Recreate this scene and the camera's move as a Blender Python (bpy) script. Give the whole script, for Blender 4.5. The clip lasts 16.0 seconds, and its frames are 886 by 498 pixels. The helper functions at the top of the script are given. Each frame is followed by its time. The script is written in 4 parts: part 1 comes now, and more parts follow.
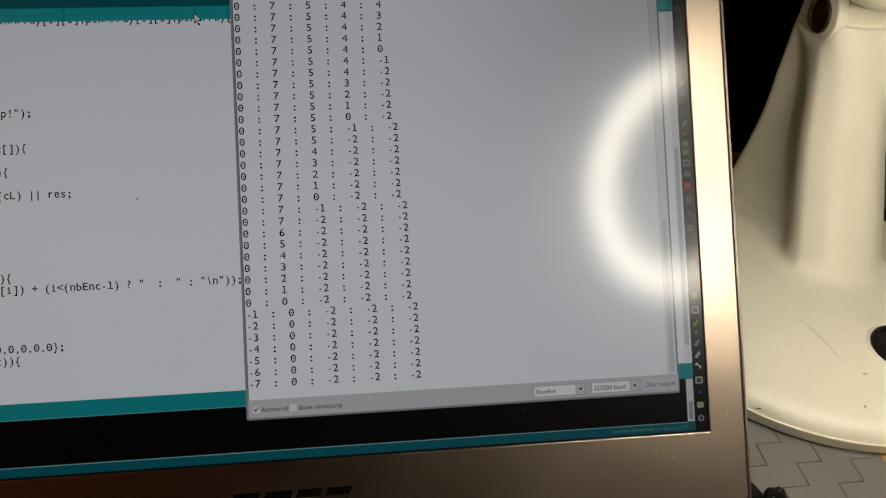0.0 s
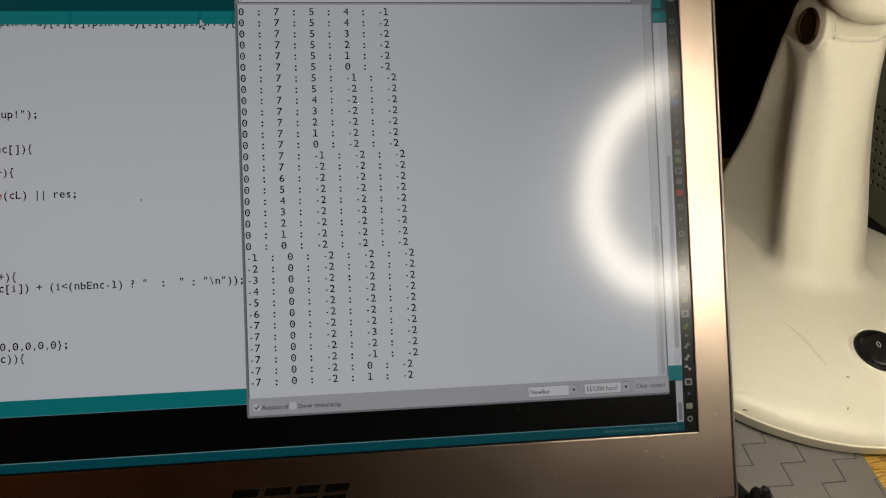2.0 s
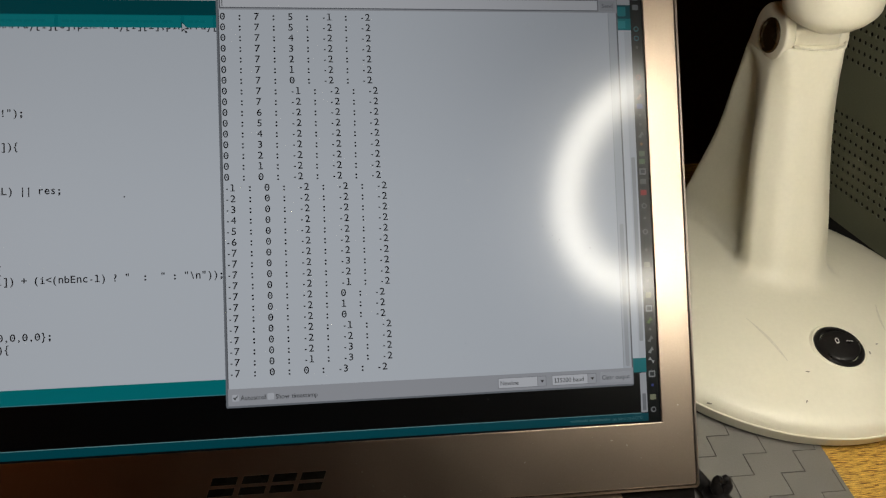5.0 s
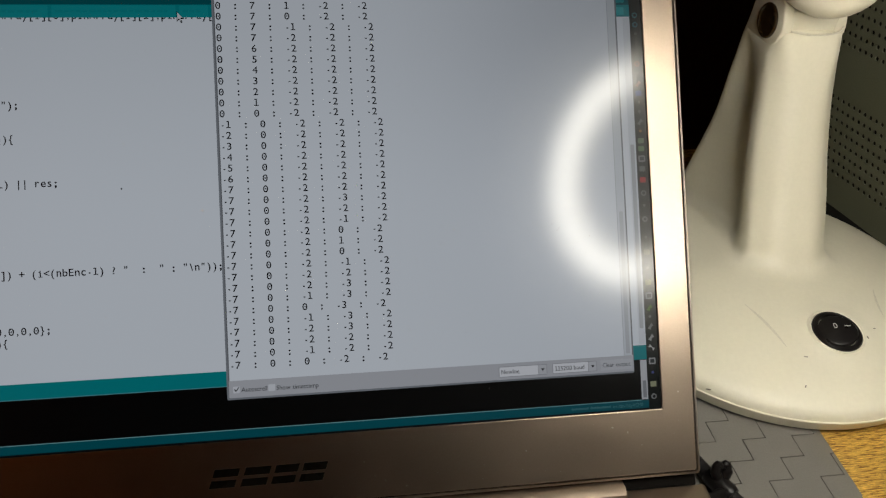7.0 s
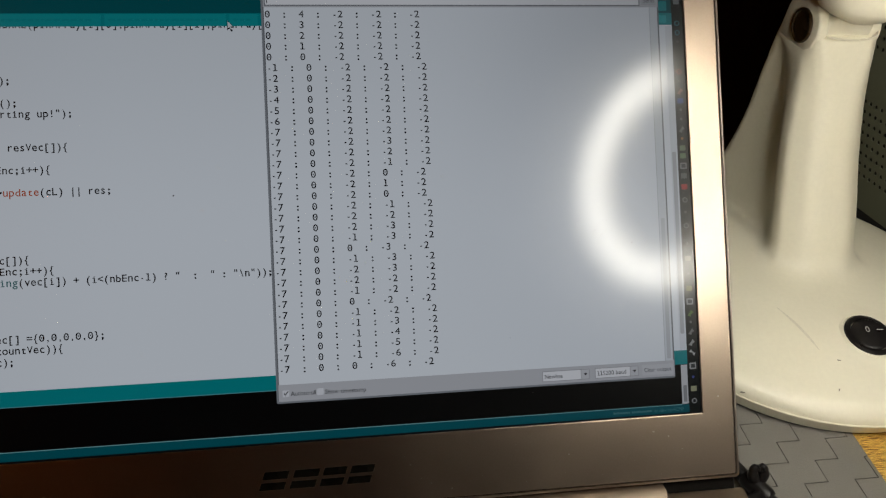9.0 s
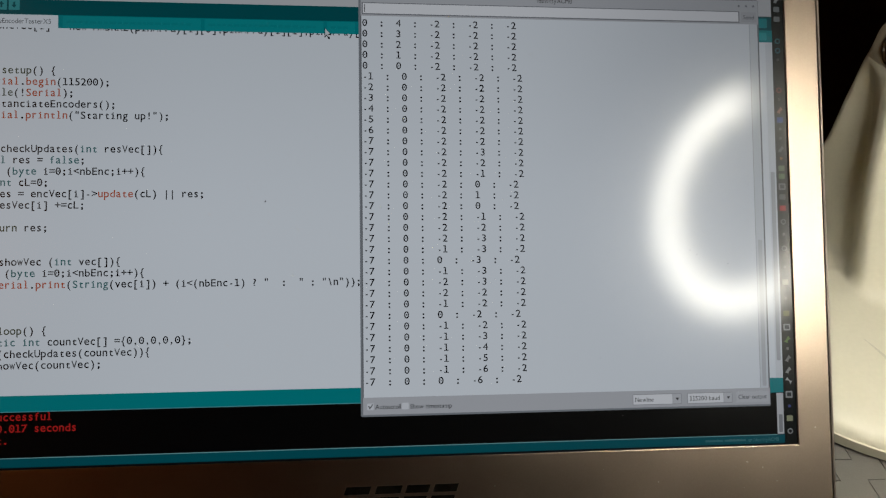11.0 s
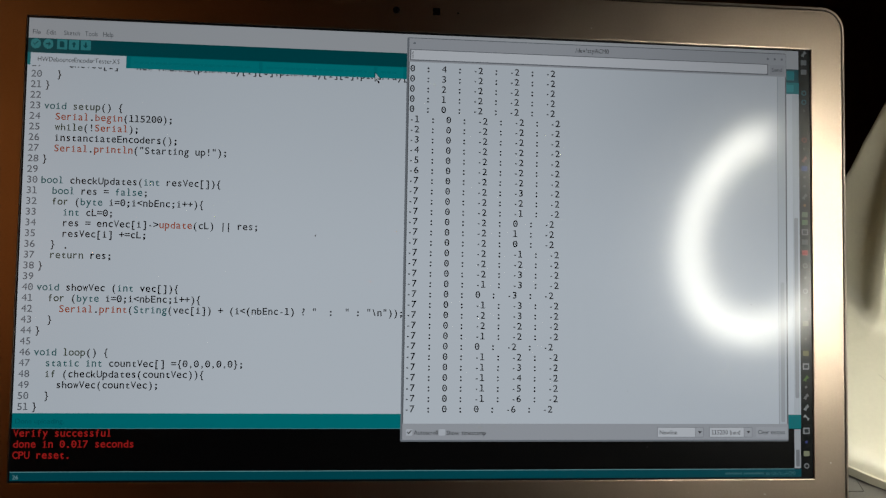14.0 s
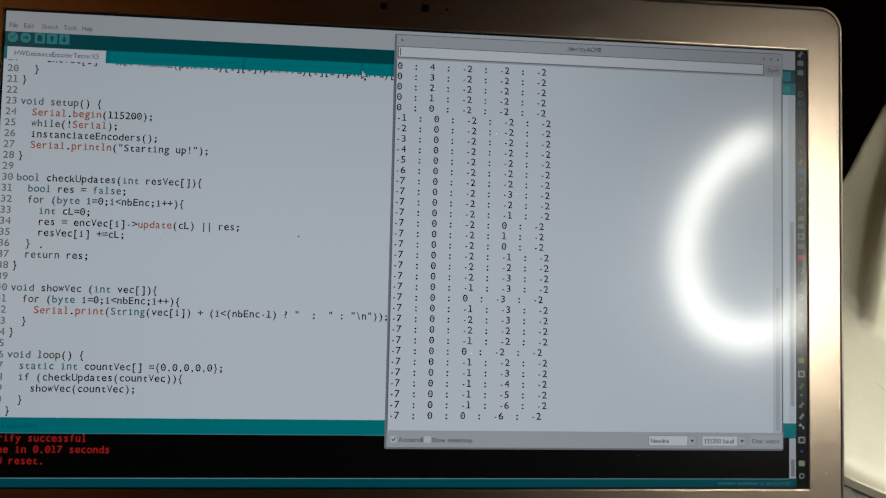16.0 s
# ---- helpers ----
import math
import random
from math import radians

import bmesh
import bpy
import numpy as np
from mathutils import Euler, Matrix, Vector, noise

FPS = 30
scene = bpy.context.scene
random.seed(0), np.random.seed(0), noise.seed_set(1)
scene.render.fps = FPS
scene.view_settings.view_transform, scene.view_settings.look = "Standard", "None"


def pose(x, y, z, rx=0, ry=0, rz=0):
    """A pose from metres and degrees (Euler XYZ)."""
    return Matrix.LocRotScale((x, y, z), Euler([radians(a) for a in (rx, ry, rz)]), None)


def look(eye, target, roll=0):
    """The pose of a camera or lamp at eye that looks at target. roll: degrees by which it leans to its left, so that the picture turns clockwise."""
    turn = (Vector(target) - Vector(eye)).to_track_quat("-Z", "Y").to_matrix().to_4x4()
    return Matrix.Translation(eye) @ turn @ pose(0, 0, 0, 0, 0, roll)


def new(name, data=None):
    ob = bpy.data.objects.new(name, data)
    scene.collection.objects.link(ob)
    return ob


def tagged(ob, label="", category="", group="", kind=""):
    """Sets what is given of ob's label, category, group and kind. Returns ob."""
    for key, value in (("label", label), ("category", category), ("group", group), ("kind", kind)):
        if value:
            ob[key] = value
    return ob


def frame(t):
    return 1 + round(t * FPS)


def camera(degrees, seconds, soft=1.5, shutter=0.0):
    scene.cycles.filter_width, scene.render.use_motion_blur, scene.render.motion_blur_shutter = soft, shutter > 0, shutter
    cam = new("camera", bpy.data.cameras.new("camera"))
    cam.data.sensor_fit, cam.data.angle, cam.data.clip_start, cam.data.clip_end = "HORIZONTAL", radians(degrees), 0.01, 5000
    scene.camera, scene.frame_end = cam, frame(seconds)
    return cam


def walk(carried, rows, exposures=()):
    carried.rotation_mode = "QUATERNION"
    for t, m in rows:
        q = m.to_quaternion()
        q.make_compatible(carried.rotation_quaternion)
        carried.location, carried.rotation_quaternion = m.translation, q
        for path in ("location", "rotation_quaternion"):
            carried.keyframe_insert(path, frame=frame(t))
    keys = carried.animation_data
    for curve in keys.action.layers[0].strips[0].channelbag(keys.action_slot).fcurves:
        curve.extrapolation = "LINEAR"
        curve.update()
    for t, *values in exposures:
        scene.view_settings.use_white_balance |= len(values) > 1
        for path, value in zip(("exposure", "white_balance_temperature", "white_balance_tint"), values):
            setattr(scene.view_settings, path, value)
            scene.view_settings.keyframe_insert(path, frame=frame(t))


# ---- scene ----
cam = camera(59.0, 16.0, soft=1.25)
PATH = [
    (0, (0.03090, -0.17202, 0.25501), (0.2228, 1.4317, -0.9245), 1.44),
    (0.5, (0.02661, -0.17042, 0.25586), (0.2244, 1.4302, -0.9269), 1.77),
    (1, (0.02684, -0.17457, 0.25921), (0.2312, 1.4257, -0.9229), 2.05),
    (1.5, (0.02812, -0.17484, 0.25803), (0.2445, 1.4235, -0.9245), 2.46),
    (2, (0.02643, -0.17584, 0.25960), (0.2519, 1.4232, -0.9203), 2.74),
    (2.5, (0.02674, -0.17942, 0.26265), (0.2540, 1.4225, -0.9131), 2.83),
    (3, (0.02481, -0.17910, 0.26331), (0.2617, 1.4238, -0.9091), 3.11),
    (3.5, (0.02463, -0.17935, 0.26519), (0.2663, 1.4187, -0.9129), 3.32),
    (4, (0.02479, -0.18248, 0.26733), (0.2790, 1.4125, -0.9122), 3.64),
    (4.5, (0.02608, -0.18495, 0.26586), (0.2852, 1.4166, -0.9036), 3.65),
    (5, (0.02877, -0.18740, 0.26266), (0.2958, 1.4192, -0.8982), 3.69),
    (7.5, (0.02679, -0.18478, 0.26276), (0.3074, 1.3940, -0.9326), 3.51),
    (8, (0.02801, -0.18133, 0.25910), (0.3024, 1.3922, -0.9445), 3.39),
    (8.5, (0.01991, -0.18390, 0.26923), (0.2955, 1.3852, -0.9399), 3.47),
    (11, (-0.00929, -0.18009, 0.25894), (0.1882, 1.4480, -0.8868), 3.59),
    (11.5, (-0.01867, -0.17646, 0.26779), (0.1616, 1.4341, -0.9042), 3.61),
    (12, (-0.02035, -0.17882, 0.26944), (0.1528, 1.4415, -0.8901), 3.79),
    (12.5, (-0.02194, -0.17901, 0.27172), (0.1472, 1.4430, -0.8860), 4.03),
    (13, (-0.02038, -0.18046, 0.27094), (0.1518, 1.4466, -0.8793), 4.30),
    (13.5, (-0.02151, -0.18089, 0.27415), (0.1482, 1.4449, -0.8783), 4.41),
    (14, (-0.02167, -0.18479, 0.27753), (0.1516, 1.4461, -0.8672), 4.64),
    (14.5, (-0.02114, -0.18441, 0.27692), (0.1525, 1.4497, -0.8631), 4.80),
    (15, (-0.02166, -0.18314, 0.27761), (0.1569, 1.4506, -0.8621), 5.06),
    (15.5, (-0.01956, -0.18079, 0.27625), (0.1594, 1.4577, -0.8566), 5.07),
    (16, (-0.01694, -0.17938, 0.27305), (0.1607, 1.4569, -0.8631), 5.10),
]
walk(cam, [(t, look(eye, aim, roll)) for t, eye, aim, roll in PATH],
     exposures=[(0.0, 0.0, 6880, 12), (2.6, 0.0, 6800, 12), (5.0, 0.0, 6550, 10), (8.6, 0.0, 6480, 10), (10.8, 0.19, 6480, 9), (16.0, 0.22, 6290, 7)])

# ---- world and light: a dark room, lit by the ring lamp and the display ----
world = bpy.data.worlds.new("dark_room")
world.use_nodes = True
scene.world = world
world.node_tree.nodes["Background"].inputs["Color"].default_value = (0.9, 0.6, 0.35, 1)
world.node_tree.nodes["Background"].inputs["Strength"].default_value = 0.006
RING_GLOW = 32.0
PAGE_GLOW = 0.40


# ---- materials ----
def nodes_of(name):
    m = bpy.data.materials.new(name)
    m.use_nodes = True
    return m, m.node_tree.nodes, m.node_tree.links, m.node_tree.nodes["Principled BSDF"]


def surface(name, colour, rough=0.5, metal=0.0, fine=400.0, coarse=25.0, vary=0.12, bump=0.05, rough_vary=0.1, stretch=(1, 1, 1), spec=0.5, coat=0.0, specks=0.0):
    """A worn surface: grain and stains at two sizes, and fine relief."""
    m, n, l, b = nodes_of(name)
    co = n.new("ShaderNodeTexCoord")
    mp = n.new("ShaderNodeMapping")
    mp.inputs["Scale"].default_value = stretch
    l.new(co.outputs["Object"], mp.inputs["Vector"])
    big, small = n.new("ShaderNodeTexNoise"), n.new("ShaderNodeTexNoise")
    big.inputs["Scale"].default_value, small.inputs["Scale"].default_value = coarse, fine
    big.inputs["Detail"].default_value, small.inputs["Detail"].default_value = 5, 4
    for t in (big, small):
        l.new(mp.outputs["Vector"], t.inputs["Vector"])
    mix = n.new("ShaderNodeMath")
    mix.operation = "MULTIPLY_ADD"
    mix.inputs[1].default_value = 0.6
    l.new(big.outputs["Fac"], mix.inputs[0])
    l.new(small.outputs["Fac"], mix.inputs[2])
    ramp = n.new("ShaderNodeMapRange")
    ramp.inputs["From Min"].default_value, ramp.inputs["From Max"].default_value = 0.45, 1.15
    ramp.inputs["To Min"].default_value, ramp.inputs["To Max"].default_value = 1 - vary, 1 + vary
    l.new(mix.outputs["Value"], ramp.inputs["Value"])
    tint = n.new("ShaderNodeVectorMath")
    tint.operation = "SCALE"
    tint.inputs[0].default_value = colour
    l.new(ramp.outputs["Result"], tint.inputs["Scale"])
    l.new(tint.outputs["Vector"], b.inputs["Base Color"])
    if specks:
        dots, cut = n.new("ShaderNodeTexVoronoi"), n.new("ShaderNodeMapRange")
        dots.inputs["Scale"].default_value = 170
        cut.inputs["From Min"].default_value, cut.inputs["From Max"].default_value = 0.06, 0.03
        cut.inputs["To Min"].default_value, cut.inputs["To Max"].default_value = 0.0, specks
        l.new(co.outputs["Object"], dots.inputs["Vector"])
        l.new(dots.outputs["Distance"], cut.inputs["Value"])
        few = n.new("ShaderNodeMath")
        few.operation = "GREATER_THAN"
        few.inputs[1].default_value = 0.80
        l.new(dots.outputs["Color"], few.inputs[0])
        both = n.new("ShaderNodeMath")
        both.operation = "MULTIPLY"
        l.new(cut.outputs["Result"], both.inputs[0])
        l.new(few.outputs["Value"], both.inputs[1])
        mixer = n.new("ShaderNodeMix")
        mixer.data_type = "RGBA"
        mixer.inputs[7].default_value = (0.9, 0.86, 0.8, 1)
        l.new(both.outputs["Value"], mixer.inputs[0])
        l.new(tint.outputs["Vector"], mixer.inputs[6])
        l.new(mixer.outputs[2], b.inputs["Base Color"])
    rr = n.new("ShaderNodeMapRange")
    rr.inputs["From Min"].default_value, rr.inputs["From Max"].default_value = 0.3, 0.7
    rr.inputs["To Min"].default_value, rr.inputs["To Max"].default_value = max(0.02, rough - rough_vary), min(1, rough + rough_vary)
    l.new(big.outputs["Fac"], rr.inputs["Value"])
    l.new(rr.outputs["Result"], b.inputs["Roughness"])
    b.inputs["Metallic"].default_value = metal
    b.inputs["Specular IOR Level"].default_value = spec
    b.inputs["Coat Weight"].default_value = coat
    if bump:
        bp = n.new("ShaderNodeBump")
        bp.inputs["Strength"].default_value, bp.inputs["Distance"].default_value = bump, 0.0005
        l.new(small.outputs["Fac"], bp.inputs["Height"])
        l.new(bp.outputs["Normal"], b.inputs["Normal"])
    return m


PIXELS = {}


def glow(colour, strength=1.0):
    """Lit picture elements of the display under its anti-glare film. colour: sRGB 0 to 255."""
    key = (*colour, strength)
    if key not in PIXELS:
        lin = [((c / 255 + 0.055) / 1.055) ** 2.4 if c > 10 else c / 255 / 12.92 for c in colour]
        m, n, l, b = nodes_of("display_pixels")
        n.remove(b)
        light, body, gloss = n.new("ShaderNodeEmission"), n.new("ShaderNodeBsdfDiffuse"), n.new("ShaderNodeBsdfGlossy")
        light.inputs["Color"].default_value, light.inputs["Strength"].default_value = (*lin, 1), PAGE_GLOW * strength
        body.inputs["Color"].default_value = (0.006, 0.006, 0.006, 1)
        # emission is dimmed upwards, standing in for the panel's falloff with viewing angle
        place, split, fade = n.new("ShaderNodeNewGeometry"), n.new("ShaderNodeSeparateXYZ"), n.new("ShaderNodeMapRange")
        fade.interpolation_type = "SMOOTHSTEP"
        fade.inputs["From Min"].default_value, fade.inputs["From Max"].default_value = 0.100, 0.178
        fade.inputs["To Min"].default_value, fade.inputs["To Max"].default_value = 1.05 * PAGE_GLOW * strength, 0.88 * PAGE_GLOW * strength
        l.new(place.outputs["Position"], split.inputs[0])
        l.new(split.outputs["Z"], fade.inputs["Value"])
        # same falloff painted towards both sides, most of all in the far upper corner
        def ramp(axis, a, b, lo, hi):
            r = n.new("ShaderNodeMapRange")
            r.interpolation_type = "SMOOTHSTEP"
            for key, value in (("From Min", a), ("From Max", b), ("To Min", lo), ("To Max", hi)):
                r.inputs[key].default_value = value
            l.new(split.outputs[axis], r.inputs["Value"])
            return r.outputs["Result"]
        def product(a, b):
            p = n.new("ShaderNodeMath")
            p.operation = "MULTIPLY"
            l.new(a, p.inputs[0])
            l.new(b, p.inputs[1])
            return p.outputs["Value"]
        corner = n.new("ShaderNodeMath")
        corner.operation = "SUBTRACT"
        corner.inputs[0].default_value = 1.0
        l.new(product(ramp("X", 0.030, 0.150, 0.0, 0.36), ramp("Z", 0.085, 0.165, 0.25, 1.0)), corner.inputs[1])
        l.new(product(product(fade.outputs["Result"], corner.outputs["Value"]), ramp("X", -0.150, -0.055, 0.92, 1.0)), light.inputs["Strength"])
        gloss.distribution, gloss.inputs["Roughness"].default_value = "BECKMANN", FILM_ROUGH
        haze, coat = n.new("ShaderNodeBsdfGlossy"), n.new("ShaderNodeMixShader")
        haze.distribution, haze.inputs["Roughness"].default_value = "BECKMANN", FILM_HAZE
        coat.inputs[0].default_value = 0.42
        l.new(gloss.outputs[0], coat.inputs[1])
        l.new(haze.outputs[0], coat.inputs[2])
        edge, film, both = n.new("ShaderNodeFresnel"), n.new("ShaderNodeMixShader"), n.new("ShaderNodeAddShader")
        edge.inputs["IOR"].default_value = 1.53
        l.new(edge.outputs["Fac"], film.inputs[0])
        l.new(body.outputs[0], film.inputs[1])
        l.new(coat.outputs[0], film.inputs[2])
        l.new(light.outputs[0], both.inputs[0])
        l.new(film.outputs[0], both.inputs[1])
        l.new(both.outputs[0], n["Material Output"].inputs["Surface"])
        PIXELS[key] = m
    return PIXELS[key]


FILM_ROUGH, FILM_HAZE = 0.168, 0.32
METAL = surface("champagne_brushed_metal", (0.400, 0.324, 0.258), 0.398, 1.0, fine=1500, coarse=45, vary=0.05, bump=0.012, rough_vary=0.02, specks=0.6)
METAL_DULL = surface("dull_champagne_metal", (0.33, 0.265, 0.205), 0.58, 1.0, fine=3800, coarse=70, vary=0.12, bump=0.05)
METAL_EDGE = surface("polished_metal_edge", (0.60, 0.52, 0.44), 0.40, 1.0, fine=600, coarse=30, vary=0.06, bump=0.02)
RUBBER = surface("black_rubber", (0.009, 0.008, 0.008), 0.6, 0, fine=700, coarse=60, vary=0.25, bump=0.1, spec=0.22)
BLACK_PLASTIC = surface("black_plastic", (0.009, 0.008, 0.008), 0.34, 0, fine=900, coarse=80, vary=0.25, bump=0.05, spec=0.3)
HINGE_DARK = surface("dark_hinge_plastic", (0.007, 0.006, 0.005), 0.85, 0, fine=700, coarse=60, vary=0.3, bump=0.1, spec=0.12)
IVORY = surface("ivory_enamel", (0.80, 0.765, 0.622), 0.40, 0, fine=500, coarse=9, vary=0.03, bump=0.02, rough_vary=0.03, coat=0.05)
SCUFF = surface("grey_scuff", (0.22, 0.20, 0.16), 0.7, 0, fine=900, coarse=200, vary=0.4, bump=0.1)
WHITE_PRINT = surface("white_print", (0.75, 0.75, 0.72), 0.5, 0, fine=900, coarse=200, vary=0.1, bump=0)
MAT_GREY = surface("grey_vinyl", (0.175, 0.166, 0.149), 0.55, 0, fine=1500, coarse=45, vary=0.10, bump=0.15)
MAT_UNDER = surface("dark_mat_backing", (0.06, 0.053, 0.045), 0.8, 0, fine=800, coarse=60, vary=0.2, bump=0.1)
CASE_PAINT = surface("olive_grey_case_paint", (0.118, 0.122, 0.080), 0.5, 0, fine=1200, coarse=20, vary=0.12, bump=0.12)
CASE_SHADE = surface("case_inside_shade", (0.01, 0.01, 0.008), 0.8, 0, fine=500, coarse=20, vary=0.3, bump=0)
WALL_PAINT = surface("brown_wall", (0.16, 0.085, 0.04), 0.8, 0, fine=60, coarse=2, vary=0.2, bump=0.1)
DUST = surface("grey_dust", (0.16, 0.16, 0.16), 0.8, 0, fine=900, coarse=200, vary=0.2, bump=0)
PIVOT_BROWN = surface("brown_black_plastic", (0.030, 0.017, 0.007), 0.22, 0, fine=700, coarse=60, vary=0.3, bump=0.02)
SMEAR_AND_SHADE = surface("grey_smear_and_joint_shade", (0.68, 0.645, 0.53), 0.5, 0, fine=900, coarse=120, vary=0.12, bump=0)
BADGE = surface("black_badge", (0.010, 0.009, 0.007), 0.3, 0, fine=700, coarse=60, vary=0.3, bump=0.05, spec=0.25)
SPECK = surface("pale_dried_dirt", (0.52, 0.47, 0.38), 0.8, 0, fine=900, coarse=200, vary=0.3, bump=0)
LENS_BLACK = surface("black_lens", (0.006, 0.006, 0.007), 0.12, 0, fine=500, coarse=60, vary=0.2, bump=0)


def wood():
    """Golden oak: long fibres and darker pores that run along x."""
    m, n, l, b = nodes_of("golden_oak")
    co, mp = n.new("ShaderNodeTexCoord"), n.new("ShaderNodeMapping")
    mp.inputs["Scale"].default_value = (38, 430, 60)
    l.new(co.outputs["Object"], mp.inputs["Vector"])
    f1, f2, big = n.new("ShaderNodeTexNoise"), n.new("ShaderNodeTexNoise"), n.new("ShaderNodeTexNoise")
    f1.inputs["Scale"].default_value, f2.inputs["Scale"].default_value, big.inputs["Scale"].default_value = 4.0, 11.0, 14
    f1.inputs["Distortion"].default_value, f1.inputs["Detail"].default_value, f2.inputs["Detail"].default_value = 0.6, 6, 4
    l.new(mp.outputs["Vector"], f1.inputs["Vector"])
    l.new(mp.outputs["Vector"], f2.inputs["Vector"])
    l.new(co.outputs["Object"], big.inputs["Vector"])
    r1 = n.new("ShaderNodeValToRGB")
    e = r1.color_ramp.elements
    e[0].position, e[0].color = 0.40, (0.20, 0.09, 0.013, 1)
    e[1].position, e[1].color = 0.58, (0.74, 0.46, 0.10, 1)
    mid = e.new(0.47)
    mid.color = (0.56, 0.32, 0.06, 1)
    l.new(f1.outputs["Fac"], r1.inputs["Fac"])
    sc = n.new("ShaderNodeMapRange")
    sc.inputs["From Min"].default_value, sc.inputs["From Max"].default_value = 0.35, 0.65
    sc.inputs["To Min"].default_value, sc.inputs["To Max"].default_value = 0.55, 1.25
    l.new(f2.outputs["Fac"], sc.inputs["Value"])
    mul = n.new("ShaderNodeVectorMath")
    mul.operation = "SCALE"
    l.new(r1.outputs["Color"], mul.inputs[0])
    l.new(sc.outputs["Result"], mul.inputs["Scale"])
    l.new(mul.outputs["Vector"], b.inputs["Base Color"])
    b.inputs["Roughness"].default_value = 0.45
    bp = n.new("ShaderNodeBump")
    bp.inputs["Strength"].default_value, bp.inputs["Distance"].default_value = 0.4, 0.0006
    l.new(f1.outputs["Fac"], bp.inputs["Height"])
    l.new(bp.outputs["Normal"], b.inputs["Normal"])
    return m


OAK = wood()
RING_LIGHT, _n, _l, _b = nodes_of("led_ring_diffuser")
_b.inputs["Base Color"].default_value = (0.8, 0.8, 0.78, 1)
_b.inputs["Emission Color"].default_value = (1.0, 0.95, 0.84, 1)
_b.inputs["Emission Strength"].default_value = RING_GLOW
SHADE, _n, _l, _b = nodes_of("orange_fabric_shade")
_b.inputs["Base Color"].default_value = (0.5, 0.2, 0.06, 1)
_b.inputs["Emission Color"].default_value = (1.0, 0.40, 0.11, 1)
_b.inputs["Emission Strength"].default_value = 0.4
LENS_GLASS, _n, _l, _b = nodes_of("magnifier_glass")
_b.inputs["Transmission Weight"].default_value, _b.inputs["Roughness"].default_value = 1.0, 0.0


# ---- building helpers ----
def part(name, bm, material, parent, label="", smooth=False):
    """Links a bmesh as one mesh object under a thing or a part."""
    me = bpy.data.meshes.new(name)
    bm.normal_update()
    bm.to_mesh(me)
    bm.free()
    for m in material if isinstance(material, (list, tuple)) else [material]:
        me.materials.append(m)
    if smooth:
        for p in me.polygons:
            p.use_smooth = True
        me.set_sharp_from_angle(angle=radians(40))
    ob = new(name, me)
    if parent:
        ob.parent = parent
    if label:
        tagged(ob, label)
    return ob


def box(bm, x0, y0, z0, x1, y1, z1, bevel=0.0, segments=2):
    made = bmesh.ops.create_cube(bm, size=1.0, matrix=Matrix.LocRotScale(((x0 + x1) / 2, (y0 + y1) / 2, (z0 + z1) / 2), None, (x1 - x0, y1 - y0, z1 - z0)))
    if bevel:
        edges = list({e for v in made["verts"] for e in v.link_edges})
        bmesh.ops.bevel(bm, geom=edges, offset=bevel, segments=segments, affect="EDGES", profile=0.5)
    return bm


def rounded(x0, y0, x1, y1, radii, n=8):
    """A rounded rectangle, anticlockwise; radii at lower left, lower right, upper right, upper left."""
    out = []
    for (cx, cy, sx, sy, a0), r in zip(((x0, y0, 1, 1, 180), (x1, y0, -1, 1, 270), (x1, y1, -1, -1, 0), (x0, y1, 1, -1, 90)), radii):
        for k in range(n + 1):
            a = radians(a0 + 90 * k / n)
            out.append((cx + sx * r + r * math.cos(a), cy + sy * r + r * math.sin(a)))
    return out


def rings(bm, loops, closed_start=True, closed_end=True, wrap=True):
    """Skins a row of vertex loops of equal length."""
    vs = [[bm.verts.new(p) for p in loop] for loop in loops]
    k = len(vs[0])
    for a, b in zip(vs, vs[1:]):
        for i in range(k if wrap else k - 1):
            bm.faces.new((a[i], a[(i + 1) % k], b[(i + 1) % k], b[i]))
    if closed_start:
        bm.faces.new(list(reversed(vs[0])))
    if closed_end:
        bm.faces.new(vs[-1])
    return vs


def lathe(bm, profile, steps=64, centre=(0, 0), close=False):
    loops = [[(centre[0] + r * math.cos(2 * math.pi * k / steps), centre[1] + r * math.sin(2 * math.pi * k / steps), z) for k in range(steps)] for r, z in profile]
    return rings(bm, loops, close, close)


def tube(bm, points, radius, steps=14):
    """A round tube along points; radius: one number or one a point."""
    pts = [Vector(p) for p in points]
    rad = radius if isinstance(radius, (list, tuple)) else [radius] * len(pts)
    loops, side = [], None
    for i, p in enumerate(pts):
        way = (pts[min(i + 1, len(pts) - 1)] - pts[max(i - 1, 0)]).normalized()
        side = (side - way * side.dot(way)).normalized() if side else way.orthogonal().normalized()
        up = way.cross(side)
        loops.append([p + rad[i] * (math.cos(2 * math.pi * k / steps) * side + math.sin(2 * math.pi * k / steps) * up) for k in range(steps)])
    rings(bm, loops)
    return bm


def glide(points, n=8):
    """Points along a smooth curve through the given ones."""
    p = [Vector(q) for q in points]
    p = [2 * p[0] - p[1], *p, 2 * p[-1] - p[-2]]
    out = []
    for a, b, c, d in zip(p, p[1:], p[2:], p[3:]):
        for k in range(n):
            t = k / n
            out.append(0.5 * (2 * b + (c - a) * t + (2 * a - 5 * b + 4 * c - d) * t * t + (3 * b - a - 3 * c + d) * t ** 3))
    return out + [p[-2]]


MM = 0.001

# ---- glyphs of the built-in font, as flat outlines ----
GLYPHS = {}


